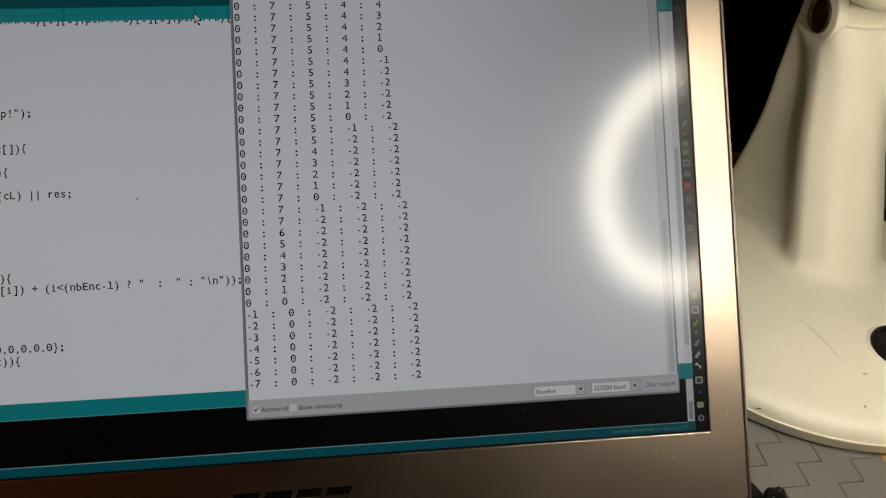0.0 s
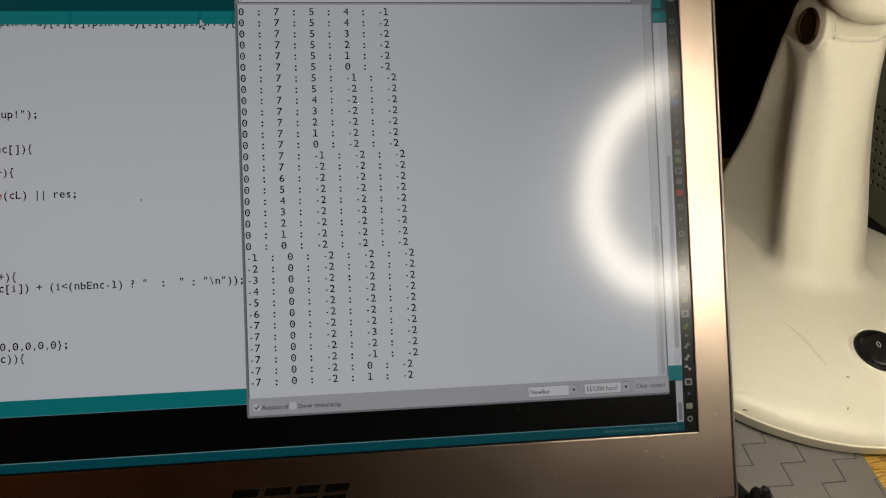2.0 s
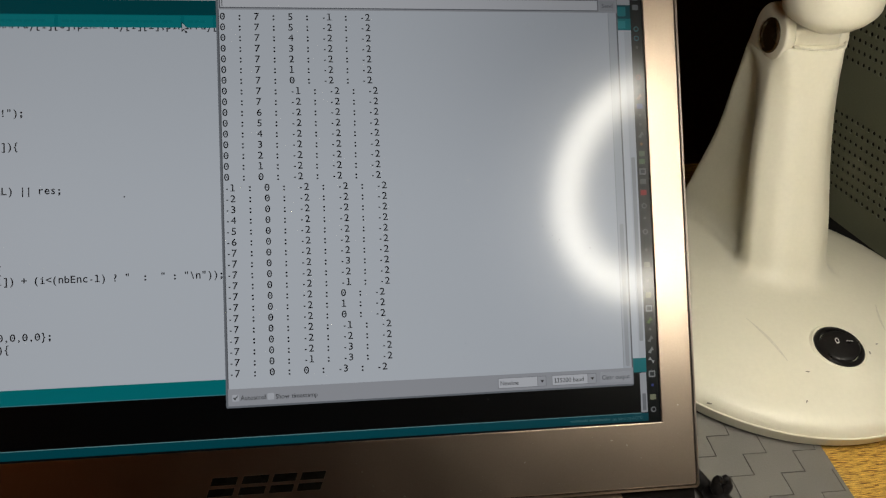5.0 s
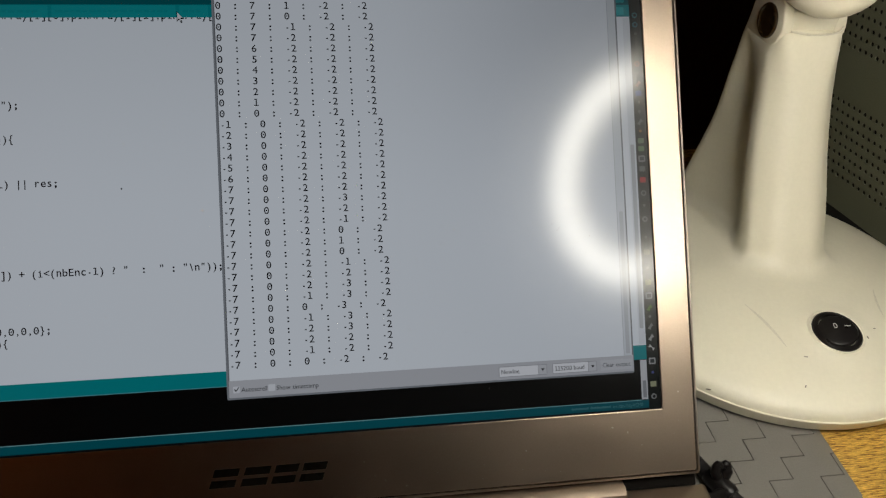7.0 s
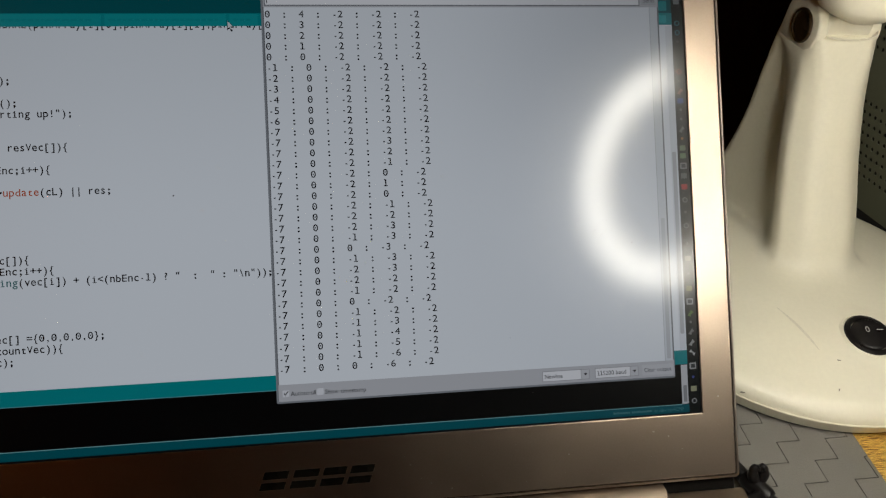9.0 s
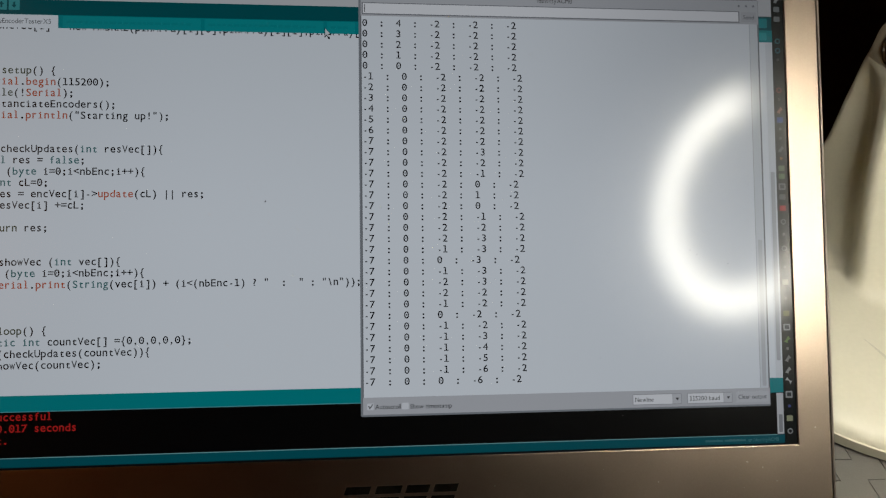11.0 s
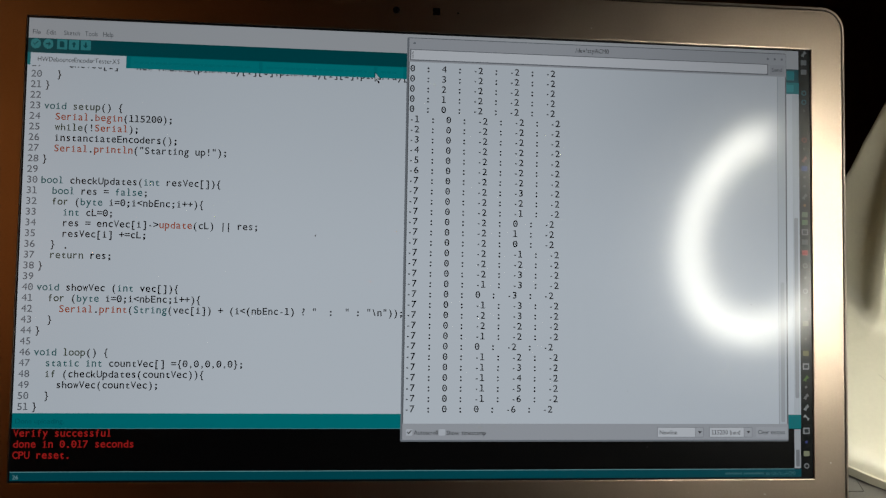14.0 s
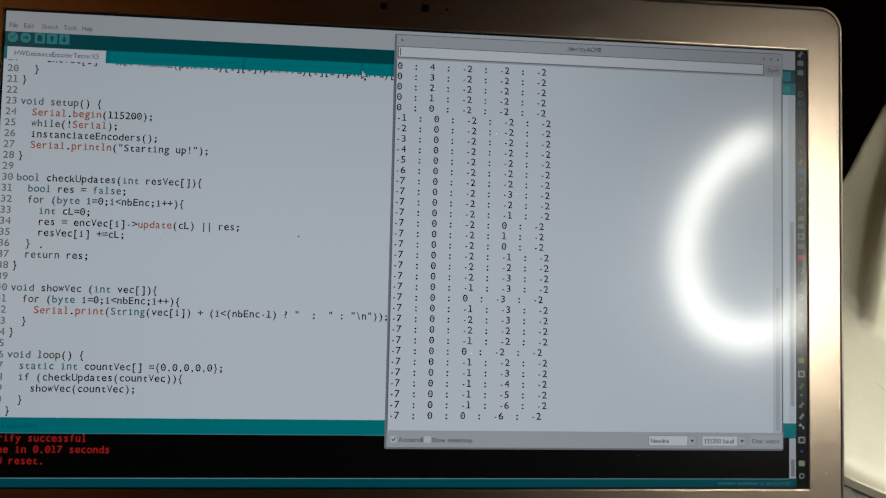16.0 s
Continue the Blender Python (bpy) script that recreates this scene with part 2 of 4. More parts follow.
def glyph(c, mono=False, bold=0.008):
    """Points and faces of one character at size 1; mono: with the slabs of a typewriter face."""
    key = (c, mono, bold)
    if key not in GLYPHS:
        cu = bpy.data.curves.new("glyph", "FONT")
        cu.body, cu.resolution_u, cu.offset = c, 3, (0.0 if c in "4AMN" else 0.03 if c in ":.;" and mono else bold)
        ob = bpy.data.objects.new("glyph", cu)
        me = bpy.data.meshes.new_from_object(ob)
        pts = [(v.co.x, v.co.y) for v in me.vertices]
        faces = [tuple(p.vertices) for p in me.polygons]
        lo, hi = min((p[0] for p in pts), default=0), max((p[0] for p in pts), default=0)
        mid = (lo + hi) / 2

        def slab(x0, y0, x1, y1):
            faces.append(tuple(range(len(pts), len(pts) + 4)))
            pts.extend([(x0, y0), (x1, y0), (x1, y1), (x0, y1)])
        if mono and c == "1":
            pts, faces = [], []
            slab(0.19, 0.0, 0.30, 0.70), slab(0.04, 0.0, 0.45, 0.085), slab(0.07, 0.60, 0.20, 0.70)
        elif mono and c in "il":
            slab(mid - 0.16, 0.0, mid + 0.18, 0.065), slab(mid - 0.15, 0.44 if c == "i" else 0.66, mid, 0.52 if c == "i" else 0.74)
        elif mono and c == "0":
            slab(mid - 0.045, 0.28, mid + 0.045, 0.42)
        GLYPHS[key] = (pts, faces)
        bpy.data.objects.remove(ob)
        bpy.data.meshes.remove(me)
        bpy.data.curves.remove(cu)
    return GLYPHS[key]


def cells(text, colours, x, y, cell, size, squeeze=1.0, bold=0.008):
    """Characters in cells of one width. colours: a material number for each. Returns points, faces, material numbers."""
    pts, faces, mats = [], [], []
    for k, c in enumerate(text):
        if c == " ":
            continue
        gp, gf = glyph(c, True, bold)
        if not gp:
            continue
        lo, hi = min(p[0] for p in gp), max(p[0] for p in gp)
        wide = min(squeeze * size * (hi - lo) * (0.72 if c == "-" else 1.08), cell * 0.92)
        # small letters of the typewriter face stand taller
        tall = size * (1.12 if c in "acemnorsuvwxzgpqy" else 1.0)
        s = wide / max(hi - lo, 1e-6)
        base = len(pts)
        left = x + k * cell + (cell - wide) / 2
        pts += [(left + (px - lo) * s, y + py * tall, 0) for px, py in gp]
        faces += [tuple(base + i for i in f) for f in gf]
        mats += [colours[k]] * len(gf)
    return pts, faces, mats


def flat(name, data, materials, parent, w, label=""):
    pts, faces, mats = data
    me = bpy.data.meshes.new(name)
    me.from_pydata([(p[0] * MM, p[1] * MM, 0) for p in pts], [], faces)
    for m in materials:
        me.materials.append(m)
    for p, i in zip(me.polygons, mats):
        p.material_index = i
    ob = new(name, me)
    ob.parent = parent
    ob.location.z = w * MM
    if label:
        tagged(ob, label)
    return ob


def words(name, text, x0, x1, mid, high, material, parent, w, label=""):
    """A line of words in the built-in font, from x0 to x1, of the given capital height."""
    size = high / 0.70
    pts, faces, x = [], [], 0.0
    for c in text:
        if c == " ":
            x += 0.30
            continue
        gp, gf = glyph(c, c == "1", 0.0)
        lo, hi = min(p[0] for p in gp), max(p[0] for p in gp)
        base = len(pts)
        pts += [(x + px - lo, py) for px, py in gp]
        faces += [tuple(base + i for i in f) for f in gf]
        x += hi - lo + 0.075
    s = (x1 - x0) / (x - 0.075)
    pts = [(x0 + px * s, mid - high / 2 + py * size, 0) for px, py in pts]
    return flat(name, (pts, faces, [0] * len(faces)), [material], parent, w, label)


def patch(name, x0, y0, x1, y1, material, parent, w, r=0.0, label="", deep=0.05):
    """A thin lit field of the display with its own edge."""
    bm = bmesh.new()
    loop = rounded(x0, y0, x1, y1, (r,) * 4, 4) if r else [(x0, y0), (x1, y0), (x1, y1), (x0, y1)]
    rings(bm, [[(a * MM, b * MM, (w - deep) * MM) for a, b in loop], [(a * MM, b * MM, w * MM) for a, b in loop]])
    return part(name, bm, material, parent, label)


# ---- room and desk ----
def room():
    bm = bmesh.new()
    box(bm, -1.6, -2.0, -0.78, 1.8, 1.6, -0.74)
    tagged(part("floor", bm, WALL_PAINT, None), "dark brown floor of an unlit room", kind="structure")
    for name, b in (("wall_north", (-1.6, 1.6, -0.74, 1.8, 1.7, 1.7)), ("wall_south", (-1.6, -2.1, -0.74, 1.8, -2.0, 1.7)),
                    ("wall_west", (-1.7, -2.0, -0.74, -1.6, 1.6, 1.7)), ("wall_east", (1.8, -2.0, -0.74, 1.9, 1.6, 1.7))):
        bm = bmesh.new()
        box(bm, *b)
        tagged(part(name, bm, WALL_PAINT, None), "brown wall of an unlit room", kind="structure")
    bm = bmesh.new()
    box(bm, -1.7, -2.1, 1.7, 1.9, 1.7, 1.75)
    tagged(part("ceiling", bm, WALL_PAINT, None), "brown ceiling of an unlit room", kind="structure")


def desk():
    thing = tagged(new("desk"), "golden oak desk top with pronounced grain", "desk")
    thing.location = (0, 0, 0)
    bm = bmesh.new()
    box(bm, -0.55, -0.42, -0.03, 0.75, 0.272, 0.0, 0.003)
    part("tabletop", bm, OAK, thing, "golden oak veneer")
    for x in (-0.5, 0.7):
        for y in (-0.37, 0.225):
            bm = bmesh.new()
            box(bm, x - 0.025, y - 0.025, -0.74, x + 0.025, y + 0.025, -0.03, 0.003)
            part("leg", bm, OAK, thing)


def mat():
    """Interlocking stepped strips of grey vinyl on a backing sheet."""
    thing = tagged(new("desk_mat"), "grey vinyl mat of interlocking stepped strips, under the laptop", "mat")
    x0, x1, y0, y1, wide, sx, sy, gap = -0.21, 0.236, -0.262, 0.0605, 0.0229, 0.0107, 0.0109, 0.00019
    bm = bmesh.new()
    box(bm, x0 + 0.001, y0 + 0.001, 0.0001, x1 - 0.001, y1 - 0.001, 0.0012)
    part("backing", bm, MAT_UNDER, thing)
    top = 0.0155 + 4 * sy
    rows = 29
    for k in range(-28, 26):
        # the left edge of row j lies one step further left than that of the row above
        xl = lambda j: 0.2096 + k * wide - (j - 3) * sx
        edge_l, edge_r = [], []
        for j in range(rows):
            a, b = max(xl(j), x0), min(xl(j) + wide, x1)
            ya, yb = top - j * sy, top - (j + 1) * sy
            yb = max(yb, y0)
            ya = min(ya, y1)
            if b - a < 0.001 or ya - yb < 0.001:
                continue
            edge_l.append((a, ya, yb))
            edge_r.append((b, ya, yb))
        if len(edge_l) < 1:
            continue
        z = 0.0020 + random.uniform(0, 0.0001)
        slabs = []
        for i, ((a, ya, yb), (b, _, _)) in enumerate(zip(edge_l, edge_r)):
            slabs.append((a + gap, b - gap, yb + gap, ya - gap))
            if i + 1 < len(edge_l):
                slabs.append((a + gap, edge_r[i + 1][0] - gap, yb - gap, yb + gap))
        bm = bmesh.new()
        for a, b, ya, yb in slabs:
            if b - a < 0.0005:
                continue
            lo = [bm.verts.new((x, y, 0.0012)) for x, y in ((a, ya), (b, ya), (b, yb), (a, yb))]
            hi = [bm.verts.new((x, y, z)) for x, y in ((a, ya), (b, ya), (b, yb), (a, yb))]
            bm.faces.new(hi)
            for q in range(4):
                bm.faces.new((lo[q], lo[(q + 1) % 4], hi[(q + 1) % 4], hi[q]))
        bmesh.ops.remove_doubles(bm, verts=bm.verts, dist=1e-6)
        part("strip", bm, MAT_GREY, thing)


# ---- the laptop ----
TILT = 38.0
SW, SH = 293.8, 165.2
OPEN_X, OPEN_Y = 293.0, 164.8


def laptop():
    thing = tagged(new("laptop"), "open champagne metal laptop with a lit display, on a grey mat", "laptop")
    thing.location = (0, 0, 0.0021)
    up = pose(-SW / 2 * MM, 0, 0.0429, 90 - TILT, 0, 0)
    # chassis
    bm = bmesh.new()
    loop = rounded(-163, -240, 163, -16.9, (12, 12, 1, 1))
    inner = rounded(-162.3, -239.3, 162.3, -17.6, (12, 12, 1, 1))
    low = rounded(-150, -226, 150, -30, (12, 12, 6, 6))
    rings(bm, [[(x * MM, y * MM, 0.002) for x, y in low], [(x * MM, y * MM, 0.008) for x, y in inner], [(x * MM, y * MM, 0.0160) for x, y in loop],
               [(x * MM, y * MM, 0.0172) for x, y in loop], [(x * MM, y * MM, 0.0176) for x, y in inner]])
    part("chassis", bm, METAL, thing, "champagne metal deck", True)
    for x in (-0.13, 0.13):
        for y in (-0.21, -0.045):
            bm = bmesh.new()
            lathe(bm, [(0.006, 0.0), (0.0065, 0.0008), (0.0065, 0.0022)], 20, (x, y), True)
            part("foot", bm, RUBBER, thing)
    # hinge: a metal cover in the middle and dark ends
    bm = bmesh.new()
    prof = [(-0.0205, 0.0165), (-0.0222, 0.0185), (-0.0215, 0.0212), (-0.0190, 0.0222), (-0.0150, 0.0212), (-0.0120, 0.0180), (-0.0120, 0.0100), (-0.0205, 0.0100)]
    rings(bm, [[(x, y, z) for y, z in prof] for x in (-0.130, -0.129, 0.1292, 0.1302)])
    part("hinge_cover", bm, METAL_DULL, thing, "champagne metal hinge cover", True)
    for s in (-1, 1):
        bm = bmesh.new()
        tube(bm, [(s * 0.131, -0.0122, 0.0150), (s * 0.160, -0.0122, 0.0150)], 0.0042, 16)
        part("hinge_barrel", bm, HINGE_DARK, thing, "dark plastic hinge barrel", True)
    # lid: shell, gasket, bezel
    lid = new("lid", None)
    bm = bmesh.new()
    o1 = rounded(-13.6, -25.6, 307.4, 182.4, (1.6, 1.6, 9, 9))
    o2 = rounded(-12.75, -24.75, 306.55, 181.55, (1.2, 1.2, 8.6, 8.6))
    back = rounded(-9, -21, 303, 178, (3, 3, 8, 8))
    rings(bm, [[(x * MM, y * MM, -5.6 * MM) for x, y in back], [(x * MM, y * MM, -4.6 * MM) for x, y in o1], [(x * MM, y * MM, 0.05 * MM) for x, y in o1],
               [(x * MM, y * MM, 0.25 * MM) for x, y in o2], [(x * MM, y * MM, -1.4 * MM) for x, y in rounded(-12.6, -24.6, 306.4, 181.4, (1.1, 1.1, 8.4, 8.4))]])
    bpy.data.objects.remove(lid)
    lid = part("lid", bm, METAL_EDGE, thing, "champagne metal lid shell", True)
    lid.matrix_local = up
    bm = bmesh.new()
    g1, g2 = rounded(-12.45, -24.45, 306.25, 181.25, (1.1, 1.1, 8.3, 8.3)), rounded(-11.9, -23.9, 305.7, 180.7, (0.9, 0.9, 7.8, 7.8))
    rings(bm, [[(x * MM, y * MM, -1.3 * MM) for x, y in g1], [(x * MM, y * MM, 0.05 * MM) for x, y in g1], [(x * MM, y * MM, 0.05 * MM) for x, y in g2]], True, False)
    part("gasket", bm, RUBBER, lid, "thin black rubber gasket", False)
    # bright chamfer round the display's opening
    bm = bmesh.new()
    c0 = [rounded(-k, -k, OPEN_X + k, OPEN_Y + k, (0.3,) * 4) for k in (0.46, 0.50, 0.68, 0.74)]
    rings(bm, [[(x * MM, y * MM, z * MM) for x, y in loop] for loop, z in zip(c0, (0.30, 0.75, 0.80, 0.45))], False, False)
    part("bezel_chamfer", bm, METAL, lid, "thin polished chamfer")
    bm = bmesh.new()
    b0 = rounded(-12.1, -24.1, 305.9, 180.9, (1.0, 1.0, 8.0, 8.0))
    b1 = rounded(-11.75, -23.75, 305.55, 180.55, (0.8, 0.8, 7.7, 7.7))
    i1 = rounded(-0.75, -0.75, OPEN_X + 0.75, OPEN_Y + 0.75, (0.3,) * 4)
    i0 = rounded(-0.45, -0.45, OPEN_X + 0.45, OPEN_Y + 0.45, (0.3,) * 4)
    rings(bm, [[(x * MM, y * MM, -0.8 * MM) for x, y in b0], [(x * MM, y * MM, 0.45 * MM) for x, y in b0], [(x * MM, y * MM, 0.8 * MM) for x, y in b1],
               [(x * MM, y * MM, 0.8 * MM) for x, y in i1], [(x * MM, y * MM, 0.5 * MM) for x, y in i0], [(x * MM, y * MM, -0.6 * MM) for x, y in i0]], False, False)
    part("bezel", bm, METAL, lid, "champagne brushed metal bezel, slightly scratched")
    # camera, sensor and microphone above the display
    for u, v, r in ((131.4, 173.2, 1.3), (154.6, 173.1, 0.45)):
        bm = bmesh.new()
        lathe(bm, [(r * MM, 0.79 * MM), (r * MM, 0.86 * MM), (r * 0.8 * MM, 0.9 * MM)], 20, (u * MM, v * MM), True)
        part("camera_dot" if r > 1 else "microphone_dot", bm, LENS_BLACK, lid)
    bm = bmesh.new()
    box(bm, 145.1 * MM, 171.9 * MM, 0.78 * MM, 147.9 * MM, 174.6 * MM, 0.88 * MM)
    part("camera_lens", bm, LENS_BLACK, lid)
    # maker's mark as plain slanted bars of dark inlay
    def bar(pts):
        b = bmesh.new()
        rings(b, [[(x * MM, y * MM, 0.7 * MM) for x, y in pts], [(x * MM, y * MM, 0.86 * MM) for x, y in pts]])
        part("badge_bar", b, BADGE, lid, "dark inlaid badge bar")
        cx, cy = sum(p[0] for p in pts) / len(pts), sum(p[1] for p in pts) / len(pts)
        b = bmesh.new()
        out = [(x + math.copysign(0.16, x - cx), y + math.copysign(0.16, y - cy)) for x, y in pts]
        rings(b, [[(x * MM, y * MM, 0.7 * MM) for x, y in out], [(x * MM, y * MM, 0.83 * MM) for x, y in out]])
        part("badge_edge", b, METAL_EDGE, lid, "bright badge edge")
    for x, wide in ((128.4, 8.6), (138.9, 8.8), (149.3, 8.0), (158.9, 8.2)):
        for y0, y1 in ((-16.2, -13.6), (-12.5, -9.8)):
            lean = lambda y: 0.35 * (y + 16.2)
            bar([(x + lean(y0), y0), (x + wide + lean(y0), y0), (x + wide + lean(y1), y1), (x + lean(y1), y1)])
    # dried specks on the lower bezel
    for k in range(26):
        u, v, r = random.uniform(168, 300), random.uniform(-22.5, -3.5), random.choice((0.14, 0.18, 0.24, 0.42))
        bm = bmesh.new()
        n = 8
        bm.faces.new([bm.verts.new(((u + r * random.uniform(0.5, 1.3) * math.cos(2 * math.pi * q / n)) * MM, (v + r * random.uniform(0.4, 1) * math.sin(2 * math.pi * q / n)) * MM, 0.83 * MM)) for q in range(n)])
        part("dried_speck", bm, SPECK, lid, "pale dried speck")
    # display
    bm = bmesh.new()
    box(bm, -0.6 * MM, -0.6 * MM, -0.6 * MM, (SW + 0.6) * MM, (SH + 0.6) * MM, 0)
    display = part("display", bm, glow((10, 12, 14)), thing, "lit display with a code editor and a text monitor")
    display.matrix_local = up
    screen_contents(display)
    return thing


CODE = {
    19: '    encVec[i] = new HWDRRE(pinArray[i][0],pinArray[i][1],pinArray[i', 20: '  }', 21: '}', 22: '', 23: 'void setup() {', 24: '  Serial.begin(115200);',
    25: '  while(!Serial);', 26: '  instanciateEncoders();', 27: '  Serial.println("Starting up!");', 28: '}', 29: '', 30: 'bool checkUpdates(int resVec[]){',
    31: '  bool res = false;', 32: '  for (byte i=0;i<nbEnc;i++){', 33: '    int cL=0;', 34: '    res = encVec[i]->update(cL) || res;', 35: '    resVec[i] +=cL;',
    36: '  }', 37: '  return res;', 38: '}', 39: '', 40: 'void showVec (int vec[]){', 41: '  for (byte i=0;i<nbEnc;i++){',
    42: '    Serial.print(String(vec[i]) + (i<(nbEnc-1) ? "  :  " : "\\n"));', 43: '  }', 44: '}', 45: '', 46: 'void loop() {',
    47: '  static int countVec[] ={0,0,0,0,0};', 48: '  if (checkUpdates(countVec)){', 49: '    showVec(countVec);', 50: '  }', 51: '}',
}
TINTS = {"void": 1, "bool": 1, "int": 1, "byte": 1, "String": 1, "static": 1, "false": 1, "setup": 3, "loop": 3, "for": 3, "while": 3, "if": 3, "return": 3,
         "Serial": 2, "begin": 2, "println": 2, "print": 2, "update": 2}
PITCH, CELL = 3.8155, 1.969


def tint_of(text):
    out, word, quoted = [], "", False
    for k, c in enumerate(text + " "):
        if c == '"':
            quoted = not quoted
        if c.isalnum():
            word += c
            continue
        out += [TINTS.get(word, 0)] * len(word)
        word = ""
        out.append(0)
    return out[:len(text)]


# every line that the monitor prints, in order: five counters a line
def counts():
    rows = [(0, 7, 5, 4, n) for n in (4, 3, 2, 1, 0, -1, -2)] + [(0, 7, 5, n, -2) for n in (3, 2, 1, 0, -1, -2)] + [(0, 7, n, -2, -2) for n in (4, 3, 2, 1, 0, -1, -2)]
    rows += [(0, n, -2, -2, -2) for n in (6, 5, 4, 3, 2, 1, 0)] + [(-n, 0, -2, -2, -2) for n in range(1, 8)]
    rows += [(-7, 0, -2, n, -2) for n in (-3, -2, -1, 0, 1, 0, -1, -2, -3)]
    rows += [(-7, 0, a, b, -2) for a, b in ((-1, -3), (0, -3), (-1, -3), (-2, -3), (-2, -2), (-1, -2), (0, -2), (-1, -2), (-1, -3), (-1, -4), (-1, -5), (-1, -6), (0, -6))]
    return rows


# when each further line is printed, in seconds
PRINTED = (0.967, 1.267, 1.367, 1.467, 1.767, 2.067, 2.267, 2.467, 2.567, 4.367, 4.667, 5.7, 6.033, 6.367, 6.7, 7.0, 7.433, 7.467, 7.767, 7.9, 7.967, 8.3)
SHOWN = 34
LINES = []


def screen_contents(d):
    page, teal, teal_dark, teal_tab = glow((225, 233, 243)), glow((0, 134, 142)), glow((0, 84, 92)), glow((12, 146, 153))
    ink, grey_ink, black = glow((14, 16, 20)), glow((120, 126, 134)), glow((3, 4, 5))
    types, orange, olive = glow((58, 112, 116)), glow((184, 90, 62)), glow((74, 84, 68))
    menu, red = glow((196, 200, 206)), glow((184, 36, 34))
    chrome, chrome_low, field = glow((186, 190, 198)), glow((172, 176, 184)), glow((216, 221, 230))
    # the code editor
    patch("menu_bar", 0, 157.2, 288.6, 164.5, menu, d, 0.10)
    for text, a, b in (("File", 1.4, 4.1), ("Edit", 6.2, 9.5), ("Sketch", 12.2, 17.7), ("Tools", 19.5, 23.9), ("Help", 25.8, 29.4)):
        words("menu_word", text, a, b, 159.5, 1.7, glow((98, 102, 108)), d, 0.16)
    patch("toolbar", 0, 151.9, 288.6, 157.2, teal_dark, d, 0.10)
    for k, u in enumerate((2.6, 6.9, 11.7, 15.8, 19.9)):
        patch("tool_button", u - 1.75, 153.4, u + 1.75, 157.0, glow((60, 150, 156)), d, 0.16, 1.7 if k < 2 else 0.25)
        sign = {0: [(-0.9, 0.1), (-0.3, -0.7), (1.0, 0.8), (0.8, 1.0), (-0.3, -0.3), (-0.7, 0.3)], 1: [(-0.9, -0.25), (0.1, -0.25), (0.1, -0.9), (1.0, 0.0), (0.1, 0.9), (0.1, 0.25), (-0.9, 0.25)],
                2: [(-0.8, -1.1), (0.8, -1.1), (0.8, 0.6), (0.3, 1.1), (-0.8, 1.1)], 3: [(-0.3, -1.0), (0.3, -1.0), (0.3, 0.1), (0.9, 0.1), (0, 1.1), (-0.9, 0.1), (-0.3, 0.1)],
                4: [(-0.3, 1.0), (-0.3, -0.1), (-0.9, -0.1), (0, -1.1), (0.9, -0.1), (0.3, -0.1), (0.3, 1.0)]}[k]
        flat("button_sign", ([(u + a, 155.2 + b, 0) for a, b in sign], [tuple(range(len(sign)))], [0]), [teal_dark], d, 0.22)
    patch("tab_bar", 0, 147.4, 288.6, 151.9, teal, d, 0.30)
    patch("active_tab", 1.1, 147.3, 34.3, 151.8, page, d, 0.36)
    words("tab_word", "HWDebounceEncoderTesterX5", 3.6, 32.0, 149.6, 1.7, glow((72, 78, 84)), d, 0.42)
    for a, b in ((37, 81), (84, 123), (126, 134)):
        patch("tab", a - 1.2, 147.5, b + 0.5, 151.6, teal_tab, d, 0.36, 0.3)
        x = a
        while x < b - 2:
            step = random.uniform(1.0, 2.6)
            patch("tab_print", x, 149.1, min(x + step, b - 1), 150.0, glow((8, 139, 146)), d, 0.42)
            x += step + 0.5
    patch("code_page", 0, 23.7, 288.6, 147.6, page, d, 0.10)
    for n, text in CODE.items():
        base = 144.25 - (n - 20) * PITCH - 1.15
        if text:
            flat("code_line", cells(text, tint_of(text), 6.3, base, CELL, 3.55), [ink, types, orange, olive], d, 0.16)
        flat("line_number", cells(str(n), [0, 0], 1.35, base, CELL, 3.55), [grey_ink], d, 0.16)
    patch("message_bar", 0, 18.4, 288.6, 23.7, teal, d, 0.10)
    words("message_word", "Done uploading.", 1.1, 17.6, 21.0, 1.7, glow((0, 104, 114)), d, 0.16)
    patch("console", 0, 3.3, 288.6, 18.4, black, d, 0.10)
    for k, text in enumerate(("Verify successful", "done in 0.017 seconds", "CPU reset.")):
        flat("console_line", cells(text, [0] * len(text), 0.55, 15.6 - k * PITCH, CELL, 3.55, bold=0.014), [red], d, 0.16)
    patch("status_bar", 0, 0.25, 288.6, 3.3, glow((0, 84, 96)), d, 0.10)
    patch("status_edge", 0, 3.15, 285.8, 3.42, glow((120, 170, 176)), d, 0.14)
    patch("message_edge", 0, 18.3, 136.3, 18.55, glow((90, 160, 168)), d, 0.14)
    words("status_number", "26", 0.9, 2.9, 1.5, 1.4, glow((150, 190, 194)), d, 0.16)
    x = 258.6
    for step in (7.2, 8.6):
        patch("status_print", x, 1.3, x + step - 0.7, 1.95, glow((62, 116, 124)), d, 0.16)
        x += step
    words("status_word", "on /dev/ttyACM0", 274.6, 286.2, 1.7, 1.3, glow((84, 132, 138)), d, 0.16)
    # search and tab buttons of the editor, seen beside the monitor window
    patch("search_button", 283.6, 152.8, 286.8, 156.4, glow((24, 140, 148)), d, 0.22, 0.4)
    patch("tab_menu_button", 283.6, 148.2, 286.4, 151.0, glow((40, 164, 170)), d, 0.42, 0.3)
    patch("page_scrollbar", 285.9, 24.0, 288.4, 147.0, glow((212, 219, 228)), d, 0.16)
